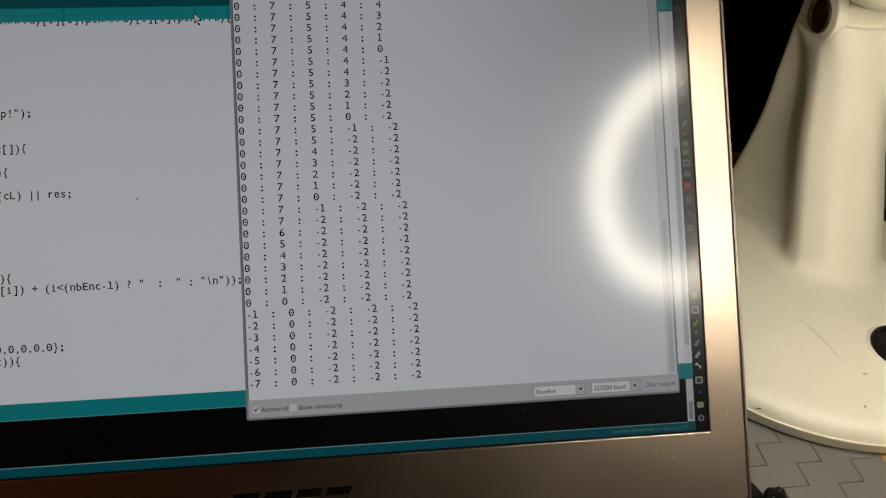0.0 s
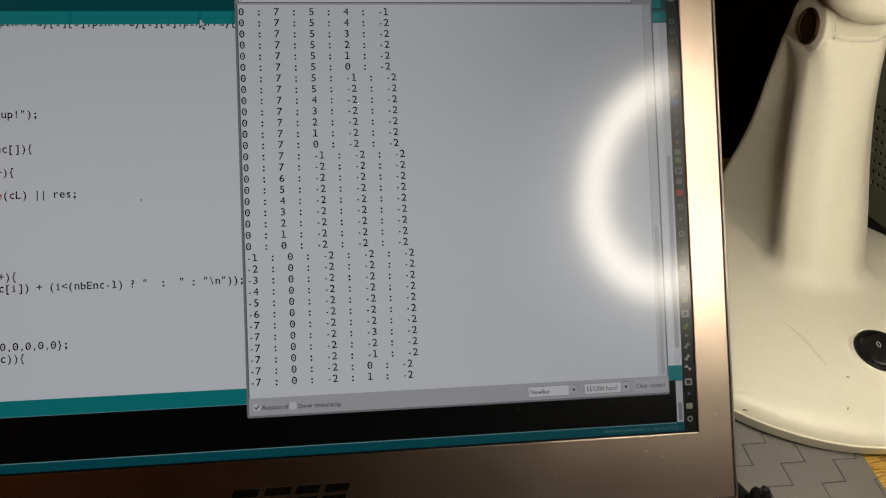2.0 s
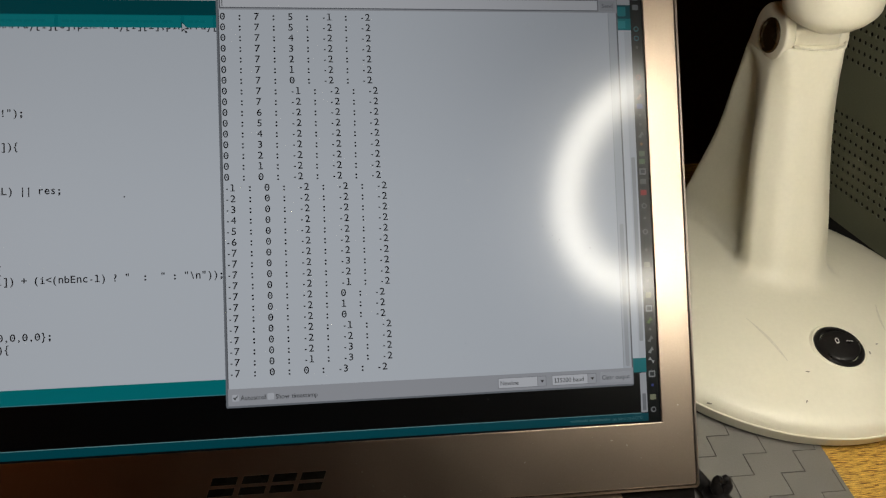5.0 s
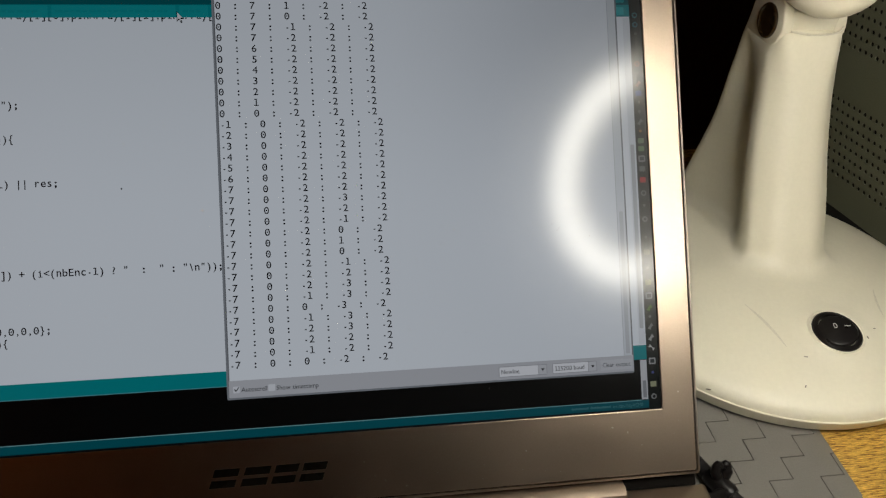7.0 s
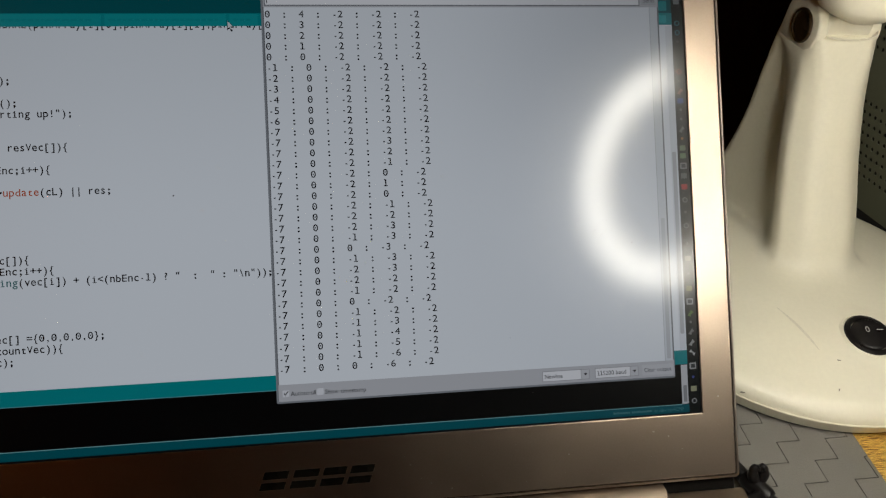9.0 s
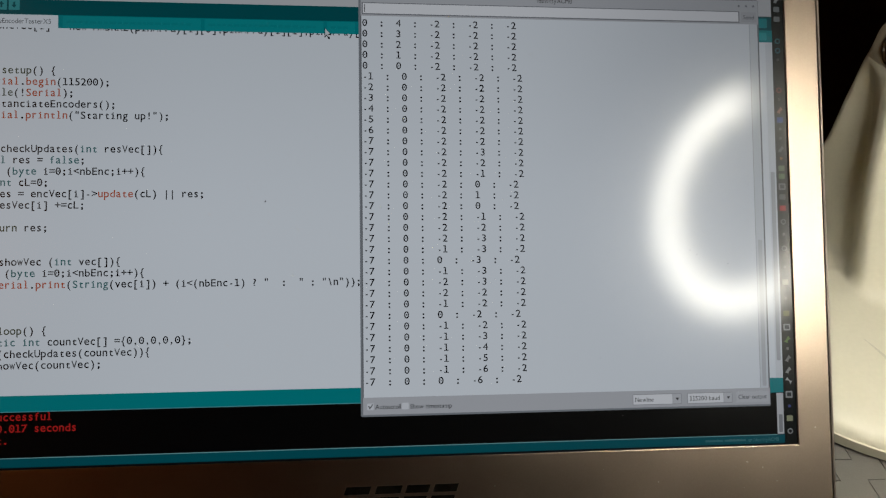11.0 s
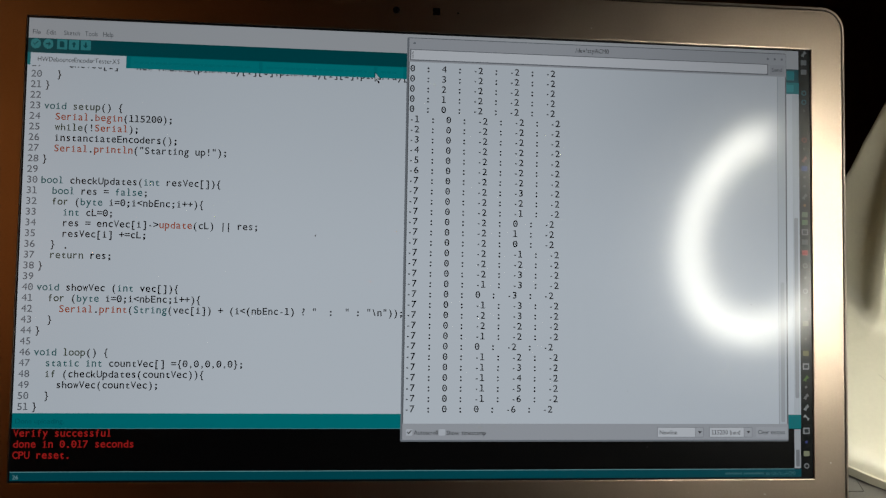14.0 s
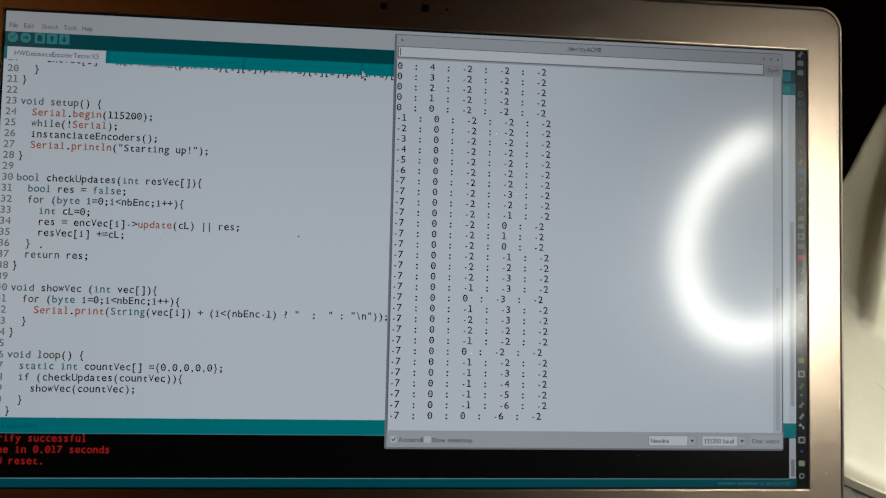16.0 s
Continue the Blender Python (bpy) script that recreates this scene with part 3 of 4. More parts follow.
    patch("page_scroll_handle", 286.4, 30.0, 287.9, 99.0, glow((176, 181, 188)), d, 0.22, 0.4)
    patch("console_scrollbar", 285.9, 3.5, 288.4, 18.2, glow((196, 200, 206)), d, 0.16)
    patch("console_scroll_handle", 286.5, 4.2, 287.9, 10.5, glow((140, 144, 150)), d, 0.22, 0.3)
    # the monitor window
    patch("window_shadow", 135.75, 13.7, 283.4, 163.2, glow((132, 138, 146)), d, 0.46, 0.6)
    patch("window_edge", 136.35, 14.3, 283.25, 163.0, glow((112, 116, 122)), d, 0.52)
    patch("text_page", 136.75, 20.0, 279.7, 154.6, page, d, 0.56)
    patch("text_scrollbar", 279.7, 20.0, 282.8, 154.6, glow((206, 214, 223)), d, 0.56)
    patch("text_scrollbar_edge", 279.6, 20.0, 279.8, 154.6, glow((176, 182, 190)), d, 0.60)
    patch("text_scroll_handle", 280.5, 21.0, 282.0, 74.0, glow((186, 192, 200)), d, 0.62, 0.4)
    for k, row in enumerate(counts()):
        text = "  :  ".join(str(v) for v in row)
        ob = flat("text_line", cells(text, [0] * len(text), 0, -1.15, CELL, 3.55), [ink], d, 0.62)
        LINES.append(ob)
    patch("title_bar", 136.5, 158.9, 283.1, 162.8, chrome, d, 0.76)
    words("title_word", "/dev/ttyACM0", 199.7, 212.6, 160.9, 1.7, ink, d, 0.82)
    for u in (275.8, 278.6, 281.4):
        patch("window_button", u - 0.4, 160.3, u + 0.4, 161.1, grey_ink, d, 0.82, 0.35)
    patch("window_button", 138.0, 160.6, 138.9, 161.3, grey_ink, d, 0.82, 0.3)
    patch("input_bar", 136.5, 153.9, 283.1, 158.9, chrome, d, 0.76)
    patch("input_edge", 136.9, 154.4, 275.9, 158.7, glow((126, 130, 138)), d, 0.80)
    patch("input_field", 137.3, 154.8, 275.5, 158.4, glow((232, 236, 244)), d, 0.84)
    patch("text_caret", 137.8, 155.2, 138.05, 158.0, ink, d, 0.88)
    patch("send_button", 276.5, 154.6, 282.4, 158.4, glow((178, 182, 190)), d, 0.82, 0.3)
    words("send_word", "Send", 277.3, 281.5, 156.5, 1.5, glow((92, 96, 102)), d, 0.88)
    patch("footer", 136.5, 14.4, 283.1, 20.3, chrome, d, 0.76)
    for u, ticked in ((139.0, True), (151.0, False)):
        patch("tick_box", u - 1.15, 16.0, u + 1.15, 18.3, field, d, 0.82, 0.3)
        if ticked:
            t = [(-0.8, 0.1), (-0.2, -0.75), (0.95, 0.75), (0.7, 0.95), (-0.2, -0.2), (-0.55, 0.35)]
            flat("tick", ([(u + a, 17.15 + b, 0) for a, b in t], [tuple(range(len(t)))], [0]), [ink], d, 0.88)
    words("footer_word", "Autoscroll", 140.7, 149.4, 17.1, 1.6, ink, d, 0.82)
    words("footer_word", "Show timestamp", 152.7, 167.1, 17.0, 1.6, ink, d, 0.82)
    for a, b, text in ((231.9, 249.9, "Newline"), (252.0, 268.9, "115200 baud")):
        patch("list_box", a, 15.3, b, 19.1, glow((150, 154, 162)), d, 0.82, 0.25)
        patch("list_arrow_field", b - 3.2, 15.5, b - 0.2, 18.9, glow((194, 198, 206)), d, 0.88)
        patch("list_field", a + 0.2, 15.5, b - 3.4, 18.9, glow((228, 232, 240)), d, 0.88)
        words("list_word", text, a + 0.9, a + (7.6 if text[0] == "N" else 12.0), 17.2, 1.6, ink, d, 0.94)
        u = b - 1.6
        flat("list_arrow", ([(u - 0.7, 17.6, 0), (u, 16.7, 0), (u + 0.7, 17.6, 0)], [(0, 1, 2)], [0]), [ink], d, 0.94)
    patch("clear_button", 270.4, 15.3, 282.5, 19.1, glow((194, 198, 206)), d, 0.82, 0.3)
    words("clear_word", "Clear output", 271.1, 281.8, 17.3, 1.6, glow((72, 76, 82)), d, 0.88)
    # the task bar at the edge of the display
    patch("task_bar", 288.6, 0.25, 292.7, 164.5, glow((14, 20, 20)), d, 0.10)
    icons = ((163.5, (170, 176, 178), 0), (160, (150, 158, 160), 1), (156.3, (150, 158, 160), 1), (148, (60, 140, 150), 2), (144.4, (50, 132, 150), 2), (141, (90, 96, 96), 3),
             (129.5, (150, 70, 60), 2), (126, (90, 90, 90), 3), (122, (170, 120, 110), 0), (118.4, (60, 90, 170), 1), (115, (120, 126, 130), 3), (111.5, (110, 116, 120), 3),
             (107.5, (120, 128, 128), 0), (104, (180, 130, 60), 3), (100.4, (130, 150, 120), 1), (97.4, (120, 150, 110), 1), (93.6, (150, 154, 156), 4), (89.8, (120, 124, 124), 1),
             (85.6, (200, 50, 56), 1), (80.6, (130, 134, 134), 2), (76, (120, 124, 126), 3), (70.8, (140, 144, 146), 2), (64, (110, 112, 114), 3), (58.4, (140, 140, 120), 1),
             (52.5, (110, 112, 112), 3), (47, (150, 150, 96), 1), (42.0, (196, 200, 204), 4), (37.5, (110, 150, 70), 0), (34.2, (140, 144, 146), 3), (30.6, (150, 154, 156), 0),
             (26.4, (180, 184, 186), 0), (22.6, (210, 214, 216), 5), (17.6, (190, 194, 196), 4), (13.4, (80, 96, 180), 3), (9.0, (180, 184, 150), 1), (4.4, (170, 174, 176), 2))
    for v, tone, kind in icons:
        m, u = glow(tuple(int(c * 0.86) for c in tone)), 290.7
        if kind in (0, 5):
            s = [(-1.2, -0.8), (0, -1.3), (0.3, -0.3), (1.2, 0.2), (0.4, 1.3), (-0.2, 0.4)] if kind == 0 else [(-1.3, 0.2), (-0.5, 1.3), (-0.1, 0.2), (0.2, -0.2), (0.6, -1.3), (1.3, -0.2), (0.5, 0.0), (-0.3, 0.4)]
            flat("icon", ([(u + a, v + b, 0) for a, b in s], [tuple(range(len(s)))], [0]), [m], d, 0.16)
        elif kind == 4:
            patch("icon", u - 1.3, v - 1.2, u + 1.3, v + 1.2, m, d, 0.16, 0.3)
            patch("icon_centre", u - 0.8, v - 0.7, u + 0.8, v + 0.7, glow((50, 56, 58)), d, 0.22, 0.2)
        else:
            h = {1: (1.15, 1.0, 0.3), 2: (1.05, 1.05, 1.04), 3: (0.5, 0.5, 0.45)}[kind]
            patch("icon", u - h[0], v - h[1], u + h[0], v + h[1], m, d, 0.16, h[2])
            if kind == 2:
                patch("icon_centre", u - 0.6, v - 0.6, u + 0.6, v + 0.6, glow((22, 28, 30)), d, 0.22, 0.58)
    # dust on the film
    for u, v, r in ((103.6, 88.2, 0.5), (268.6, 65.4, 0.35), (254.4, 70.4, 0.34), (257.0, 68.7, 0.36), (253.6, 69.6, 0.16), (256.2, 67.9, 0.2), (228.0, 11.8, 0.28), (258.8, 73.9, 0.16), (260.4, 79.0, 0.16), (220.4, 32.3, 0.2),
                    (15.9, 81.9, 0.6), (251.0, 74.0, 0.18), (262.0, 61.0, 0.15), (272.0, 58.5, 0.18), (263.5, 92.0, 0.2)):
        n = 7
        pts = [(u + r * 0.8 * random.uniform(0.3, 1) * math.cos(2 * math.pi * k / n), v + r * random.uniform(0.3, 1) * math.sin(2 * math.pi * k / n), 0) for k in range(n)]
        flat("dust_speck", (pts, [tuple(range(n))], [0]), [DUST], d, 0.95, "grey dust speck")
    # the pointer
    tip = (124.0, 149.3)
    arrow = [(0, 0), (0, -3.3), (0.75, -2.65), (1.25, -3.75), (1.75, -3.5), (1.25, -2.45), (2.25, -2.4)]
    flat("pointer_edge", ([(tip[0] + a * 1.12 - 0.12, tip[1] + b * 1.12 + 0.2, 0) for a, b in arrow], [tuple(range(7))], [0]), [ink], d, 0.48)
    flat("pointer", ([(tip[0] + a * 0.8 + 0.1, tip[1] + b * 0.8 - 0.2, 0) for a, b in arrow], [tuple(range(7))], [0]), [glow((214, 220, 226))], d, 0.54)


# ---- the magnifier lamp ----
LAMP = (0.2492, 0.1045)
SWITCH = (0.2567, 0.0536)
DOME = [(0.0, 0.0252), (0.030, 0.0243), (0.042, 0.0233), (0.054, 0.0219), (0.066, 0.0200), (0.077, 0.0178), (0.0845, 0.0157), (0.0885, 0.0137), (0.0907, 0.0113), (0.0916, 0.0084), (0.0918, 0.0040)]
# the neck by height: centre, half width, front, corner radius; and its web: half width at the lip, back
NECK = [(0.000, 0.2580, 0.0210, 0.0900, 0.0160), (0.030, 0.2580, 0.0205, 0.0985, 0.0160), (0.042, 0.2583, 0.0202, 0.1035, 0.0160), (0.0563, 0.2586, 0.0200, 0.1115, 0.0162), (0.0765, 0.2574, 0.0190, 0.1200, 0.0160),
        (0.0993, 0.2565, 0.0177, 0.1278, 0.0152), (0.117, 0.2560, 0.0172, 0.1333, 0.0130), (0.1268, 0.2546, 0.0172, 0.1360, 0.0075), (0.1368, 0.2532, 0.0163, 0.1388, 0.0045)]
WEB = [(0.0, 0.0300, 0.1930), (0.0327, 0.0225, 0.1930), (0.0515, 0.0190, 0.1921), (0.0749, 0.0160, 0.1878), (0.1006, 0.0166, 0.1832), (0.127, 0.0180, 0.1758), (0.1368, 0.0172, 0.1670)]
HEIGHTS = np.linspace(-0.02, 0.16, 361)


def eased(table, k):
    """A column of a table over HEIGHTS, with its corners rounded off."""
    v = np.interp(HEIGHTS, [p[0] for p in table], [p[k] for p in table])
    w = np.hanning(57)
    return np.convolve(np.pad(v, 28, mode="edge"), w / w.sum(), mode="valid")


def dome(x, y):
    """Height of the lamp's base over its foot, with the low boss round the switch."""
    r = np.hypot(x, y)
    far = np.hypot(x - SWITCH[0] + LAMP[0], y - SWITCH[1] + LAMP[1])
    t = np.clip((0.0225 - far) / 0.0095, 0, 1)
    return np.interp(r, [p[0] for p in DOME], [p[1] for p in DOME]) + 0.0011 * t * t * (3 - 2 * t)


def blend(a, b, k):
    """The smaller of two distances, with a fillet where they meet."""
    h = np.clip(0.5 + 0.5 * (b - a) / k, 0, 1)
    return b + (a - b) * h - k * h * (1 - h)


def lamp_form(x, y, z):
    """Distance to the moulded body: a domed base that runs into a neck with a round front and a thinner web behind."""
    r = np.hypot(x, y)
    base = np.maximum((z - dome(x, y)) * 0.93, r - 0.0917)
    wz, wx, wy = z + 0.0022, x + LAMP[0], y + LAMP[1]
    col = lambda table, k: np.interp(wz, HEIGHTS, eased(table, k))
    cx, hw, yf, rad = (col(NECK, k) for k in (1, 2, 3, 4))
    lip, yb = col(WEB, 1), col(WEB, 2)
    px, py = np.abs(wx - cx) - hw + rad, np.abs(wy - yf - 0.0160) - 0.0160 + rad
    column = np.hypot(np.maximum(px, 0), np.maximum(py, 0)) + np.minimum(np.maximum(px, py), 0) - rad
    hollow = 0.0068 * np.clip((0.128 - wz) / 0.030, 0, 1)
    t = np.clip((wy - yf - 0.018) / np.maximum(yb - 0.003 - yf - 0.018, 0.001), 0, 1)
    # behind the front column the web first draws in, then flares out to its lip
    side = np.abs(wx - cx) - (hw - 0.001 + (lip - hw + 0.001) * t - hollow * np.sin(np.pi * t ** 0.72))
    web = -blend(-side, -(wy - yb), 0.006)
    web = np.maximum(web, yf + 0.012 - wy)
    # a flat seat for the pivot cap
    seat = 0.2372 - 0.3 * np.maximum(0.127 - wz, 0) - wx
    neck = np.maximum(np.maximum(blend(column, web, 0.008), seat), wz - 0.1368)
    return blend(base, neck, 0.0085 * np.clip((0.075 - wz) / 0.04, 0.02, 1))


def skin(form, lo, hi, step):
    """A closed quad skin round the region where form is below zero."""
    axes = [np.arange(a, b + step, step) for a, b in zip(lo, hi)]
    v = form(*np.meshgrid(*axes, indexing="ij", sparse=False))
    inside = v < 0
    n = np.array(v.shape) - 1
    total, weight = np.zeros((*n, 3)), np.zeros(n)
    corners = [np.array(c) for c in ((i, j, k) for i in (0, 1) for j in (0, 1) for k in (0, 1))]
    cut = lambda g, c: g[c[0]:c[0] + n[0], c[1]:c[1] + n[1], c[2]:c[2] + n[2]]
    for c in corners:
        for axis in range(3):
            if c[axis]:
                continue
            e = c.copy()
            e[axis] = 1
            a, b = cut(v, c), cut(v, e)
            hit = (a < 0) != (b < 0)
            f = np.where(hit, a / np.where(hit, a - b, 1), 0)
            for k in range(3):
                total[..., k] += np.where(hit, c[k] + (f if k == axis else 0), 0)
            weight += hit
    live = weight > 0
    number = np.full(n, -1)
    number[live] = np.arange(live.sum())
    cells_at = np.argwhere(live)
    points = (cells_at + total[live] / weight[live][:, None]) * step + np.array(lo)
    faces = []
    for axis in range(3):
        o1, o2 = (axis + 1) % 3, (axis + 2) % 3
        a = np.take(inside, range(v.shape[axis] - 1), axis)
        b = np.take(inside, range(1, v.shape[axis]), axis)
        for way in (0, 1):
            at = np.argwhere((a & ~b) if way == 0 else (~a & b))
            at = at[(at[:, o1] > 0) & (at[:, o2] > 0) & (at[:, o1] < v.shape[o1] - 1) & (at[:, o2] < v.shape[o2] - 1)]
            ring = []
            for d1, d2 in ((0, 0), (1, 0), (1, 1), (0, 1)):
                q = at.copy()
                q[:, o1] += d1 - 1
                q[:, o2] += d2 - 1
                ring.append(number[q[:, 0], q[:, 1], q[:, 2]])
            quad = np.stack(ring if way == 0 else ring[::-1], 1)
            faces.append(quad)
    faces = np.concatenate(faces)
    # a few rounds of relaxing take out the steps of the grid
    a, b = faces.ravel(), np.roll(faces, -1, axis=1).ravel()
    count = np.bincount(a, minlength=len(points)) + np.bincount(b, minlength=len(points))
    for _ in range(6):
        mean = np.stack([np.bincount(a, points[b, k], len(points)) + np.bincount(b, points[a, k], len(points)) for k in range(3)], 1) / count[:, None]
        points = points + 0.6 * (mean - points)
    return points, faces


def magnifier_lamp():
    thing = tagged(new("magnifier_lamp"), "ivory enamel magnifier lamp with a lit ring head, beside the laptop", "desk lamp")
    thing.location = (LAMP[0], LAMP[1], 0.0022)
    # one moulded body: the dome runs smoothly into the neck
    pts, quads = skin(lamp_form, (-0.096, -0.096, 0.0062), (0.0965, 0.0965, 0.1375), 0.0012)
    me = bpy.data.meshes.new("body")
    me.from_pydata(pts.tolist(), [], quads.tolist())
    me.materials.append(IVORY)
    for p in me.polygons:
        p.use_smooth = True
    body = new("body", me)
    body.parent = thing
    tagged(body, "ivory enamel domed base and neck in one, scuffed")
    bm = bmesh.new()
    lathe(bm, [(0.0600, 0.0012), (0.0830, 0.0012), (0.0884, 0.0011), (0.0896, 0.0016), (0.0912, 0.0058), (0.0920, 0.0078), (0.0921, 0.0082), (0.0918, 0.0086), (0.0910, 0.0080)], 180)
    part("rim", bm, IVORY, thing, "narrow ivory rim of the base", True)
    # added black ring: stands in for the contact shadow under the rim
    bm = bmesh.new()
    lathe(bm, [(0.0700, 0.0), (0.0878, 0.0), (0.0882, 0.0005), (0.0878, 0.0011), (0.0700, 0.0011)], 120)
    part("contact_shade_ring", bm, RUBBER, thing, "thin black ring standing in for the contact shadow under the base", True)
    # two cheeks with round tops hold the arm; one carries the pivot cap
    for s in (-1, 1):
        cx = 0.2530 + s * 0.0133
        bm = bmesh.new()
        loop = [(0.1470, 0.1245), (0.1412, 0.1300)] + [(0.1543 + 0.0155 * math.cos(radians(a)), 0.1362 + 0.0155 * math.sin(radians(a))) for a in range(180, -1, -9)] + [(0.1708, 0.1270)]
        rings(bm, [[(cx + o - LAMP[0], y - LAMP[1], z - 0.0022) for y, z in [((p[0] - 0.1543) * k + 0.1543, (p[1] - 0.1340) * k + 0.1340) for p in loop]]
                   for o, k in ((-0.0027, 0.93), (-0.0025, 0.965), (-0.0019, 0.992), (-0.0012, 1.0), (0.0012, 1.0), (0.0019, 0.992), (0.0025, 0.965), (0.0027, 0.93))])
        part("cheek", bm, IVORY, thing, "", True)
    bm = bmesh.new()
    lathe(bm, [(0.0083, -0.0012), (0.0083, 0.0008), (0.0078, 0.0013), (0.0070, 0.0013), (0.0066, 0.0006), (0.0010, 0.0006)], 32, close=True)
    cap = part("pivot_cap", bm, PIVOT_BROWN, thing, "dark round pivot cap with a bright rim", True)
    cap.matrix_local = Matrix.Translation((0.2370 - LAMP[0], 0.1525 - LAMP[1], 0.1368 - 0.0022)) @ Matrix.Rotation(radians(-90), 4, "Y")
    bm = bmesh.new()
    lathe(bm, [(0.0088, -0.001), (0.0090, 0.0008), (0.0084, 0.0012), (0.0082, 0.0004)], 32)
    rim = part("pivot_rim", bm, METAL_EDGE, thing, "thin bright metal ring", True)
    rim.matrix_local = cap.matrix_local.copy()
    # saddle between the cheeks, above the seam
    bm = bmesh.new()
    box(bm, 0.2402 - LAMP[0], 0.1396 - LAMP[1], 0.1330, 0.2660 - LAMP[0], 0.166 - LAMP[1], 0.1425, 0.003, 4)
    part("saddle", bm, IVORY, thing, "", True)
    # the curved joint under the saddle; a greyer bead paints its shadow line
    bm = bmesh.new()
    tube(bm, [(p.x - LAMP[0], p.y - LAMP[1], p.z - 0.0022) for p in glide([(0.2405, 0.1369, 0.1372), (0.245, 0.1369, 0.1364), (0.2509, 0.1369, 0.1357), (0.258, 0.1369, 0.1357), (0.2634, 0.1369, 0.1366), (0.2657, 0.1369, 0.1378), (0.2663, 0.1375, 0.1395)], 4)], 0.00055, 8)
    part("joint", bm, SMEAR_AND_SHADE, thing, "thin joint, its shadow laid on as a greyer bead", True)
    # arm
    bm = bmesh.new()
    way = glide([(0.2490, 0.1330, 0.1465), (0.2500, 0.1335, 0.1660), (0.262, 0.134, 0.200), (0.275, 0.125, 0.245), (0.283, 0.085, 0.290), (0.275, 0.035, 0.305), (0.256, -0.005, 0.290), (0.235, -0.022, 0.262)], 6)
    n = len(way)
    rad = [0.006, 0.0130, 0.0172, 0.0195, 0.0207, 0.0213] + [0.0213 - 0.0090 * min(1, max(0, (k - 5) / 20)) for k in range(6, n)]
    tube(bm, [(p.x - LAMP[0], p.y - LAMP[1], p.z - 0.0022) for p in way], rad[:n], 28)
    part("arm", bm, IVORY, thing, "thick ivory enamel arm", True)
    # ring head: housing, lit diffuser, lens
    centre, aim = Vector(HEAD), Vector(HEAD_AIM).normalized()
    across = aim.cross(Vector((0, 0, 1))).normalized()
    up = aim.cross(across)
    turn = Matrix.Translation((centre.x - LAMP[0], centre.y - LAMP[1], centre.z - 0.0022)) @ Matrix((across, up, aim)).transposed().to_4x4()
    bm = bmesh.new()
    lathe(bm, [(0.0490, 0.0), (0.0490, -0.012), (0.0515, -0.019), (0.0600, -0.021), (0.0670, -0.017), (0.0702, -0.008), (0.0702, 0.0), (0.0692, 0.0015), (0.0684, 0.0), (0.0684, -0.004), (0.0508, -0.004), (0.0508, 0.0), (0.0490, 0.0)], 72)
    part("head_housing", bm, IVORY, thing, "ivory enamel ring housing", True).matrix_local = turn
    bm = bmesh.new()
    tube_cut = [(0.0524, -0.0035), (0.0524, -0.0015), (0.0532, -0.0008), (0.0671, -0.0008), (0.0679, -0.0015), (0.0679, -0.0035)]
    # the tube leaves a gap at its socket
    rings(bm, [[(r * math.cos(radians(a)), r * math.sin(radians(a)), z) for r, z in tube_cut] for a in range(290, 599, 4)])
    part("light_ring", bm, RING_LIGHT, thing, "glowing white ring diffuser", True).matrix_local = turn
    bm = bmesh.new()
    lathe(bm, [(0.0005, -0.0125), (0.024, -0.0115), (0.0488, -0.0085), (0.0488, -0.0065), (0.024, -0.0035), (0.0005, -0.0025)], 48, close=True)
    part("magnifier_lens", bm, LENS_GLASS, thing, "clear magnifying lens", True).matrix_local = turn
    # rocker switch on the dome
    sx, sy = SWITCH[0] - LAMP[0], SWITCH[1] - LAMP[1]
    r = math.hypot(sx, sy)
    slope = math.degrees(math.atan(0.17))
    out = Vector((sx / r, sy / r, 0))
    normal = (Vector((0, 0, 1)) * math.cos(radians(slope)) + out * math.sin(radians(slope))).normalized()
    sw = Matrix.Translation((sx, sy, float(dome(sx, sy)) - 0.0004)) @ normal.to_track_quat("Z", "Y").to_matrix().to_4x4()
    bm = bmesh.new()
    lathe(bm, [(0.0135, -0.0035), (0.0133, 0.0002), (0.0124, 0.0010), (0.0116, 0.0004), (0.0114, -0.002)], 40)
    part("switch_collar", bm, IVORY, thing, "", True).matrix_local = sw
    bm = bmesh.new()
    lathe(bm, [(0.0114, -0.002), (0.0115, 0.0012), (0.0108, 0.0020), (0.0094, 0.0021), (0.0089, 0.0012), (0.0089, -0.001)], 40)
    switch = part("switch", bm, BLACK_PLASTIC, thing, "round black rocker switch", True)
    switch.matrix_local = sw
    spin = Matrix.Rotation(radians(SWITCH_TURN), 4, "Z")
    bm = bmesh.new()
    loops = []
    for h, k in ((-0.001, 1.0), (0.0006, 1.0), (0.0010, 0.94)):
        loops.append([(0.0086 * k * math.cos(2 * math.pi * i / 36), 0.0086 * k * math.sin(2 * math.pi * i / 36), (h + 0.0016 * (0.0086 * math.cos(2 * math.pi * i / 36)) / 0.0086 * 0.9 + 0.0012) if h > 0 else h) for i in range(36)])
    rings(bm, loops)
    rocker = part("rocker", bm, BLACK_PLASTIC, switch, "", True)
    rocker.matrix_local = spin
    # printed signs
    def sign(pts_out, pts_in=None):
        b = bmesh.new()
        a = [b.verts.new(p) for p in pts_out]
        if pts_in:
            c = [b.verts.new(p) for p in pts_in]
            for i in range(len(a)):
                b.faces.new((a[i], a[(i + 1) % len(a)], c[(i + 1) % len(a)], c[i]))
        else:
            b.faces.new(a)
        part("switch_sign", b, WHITE_PRINT, switch, "white printed sign").matrix_local = spin
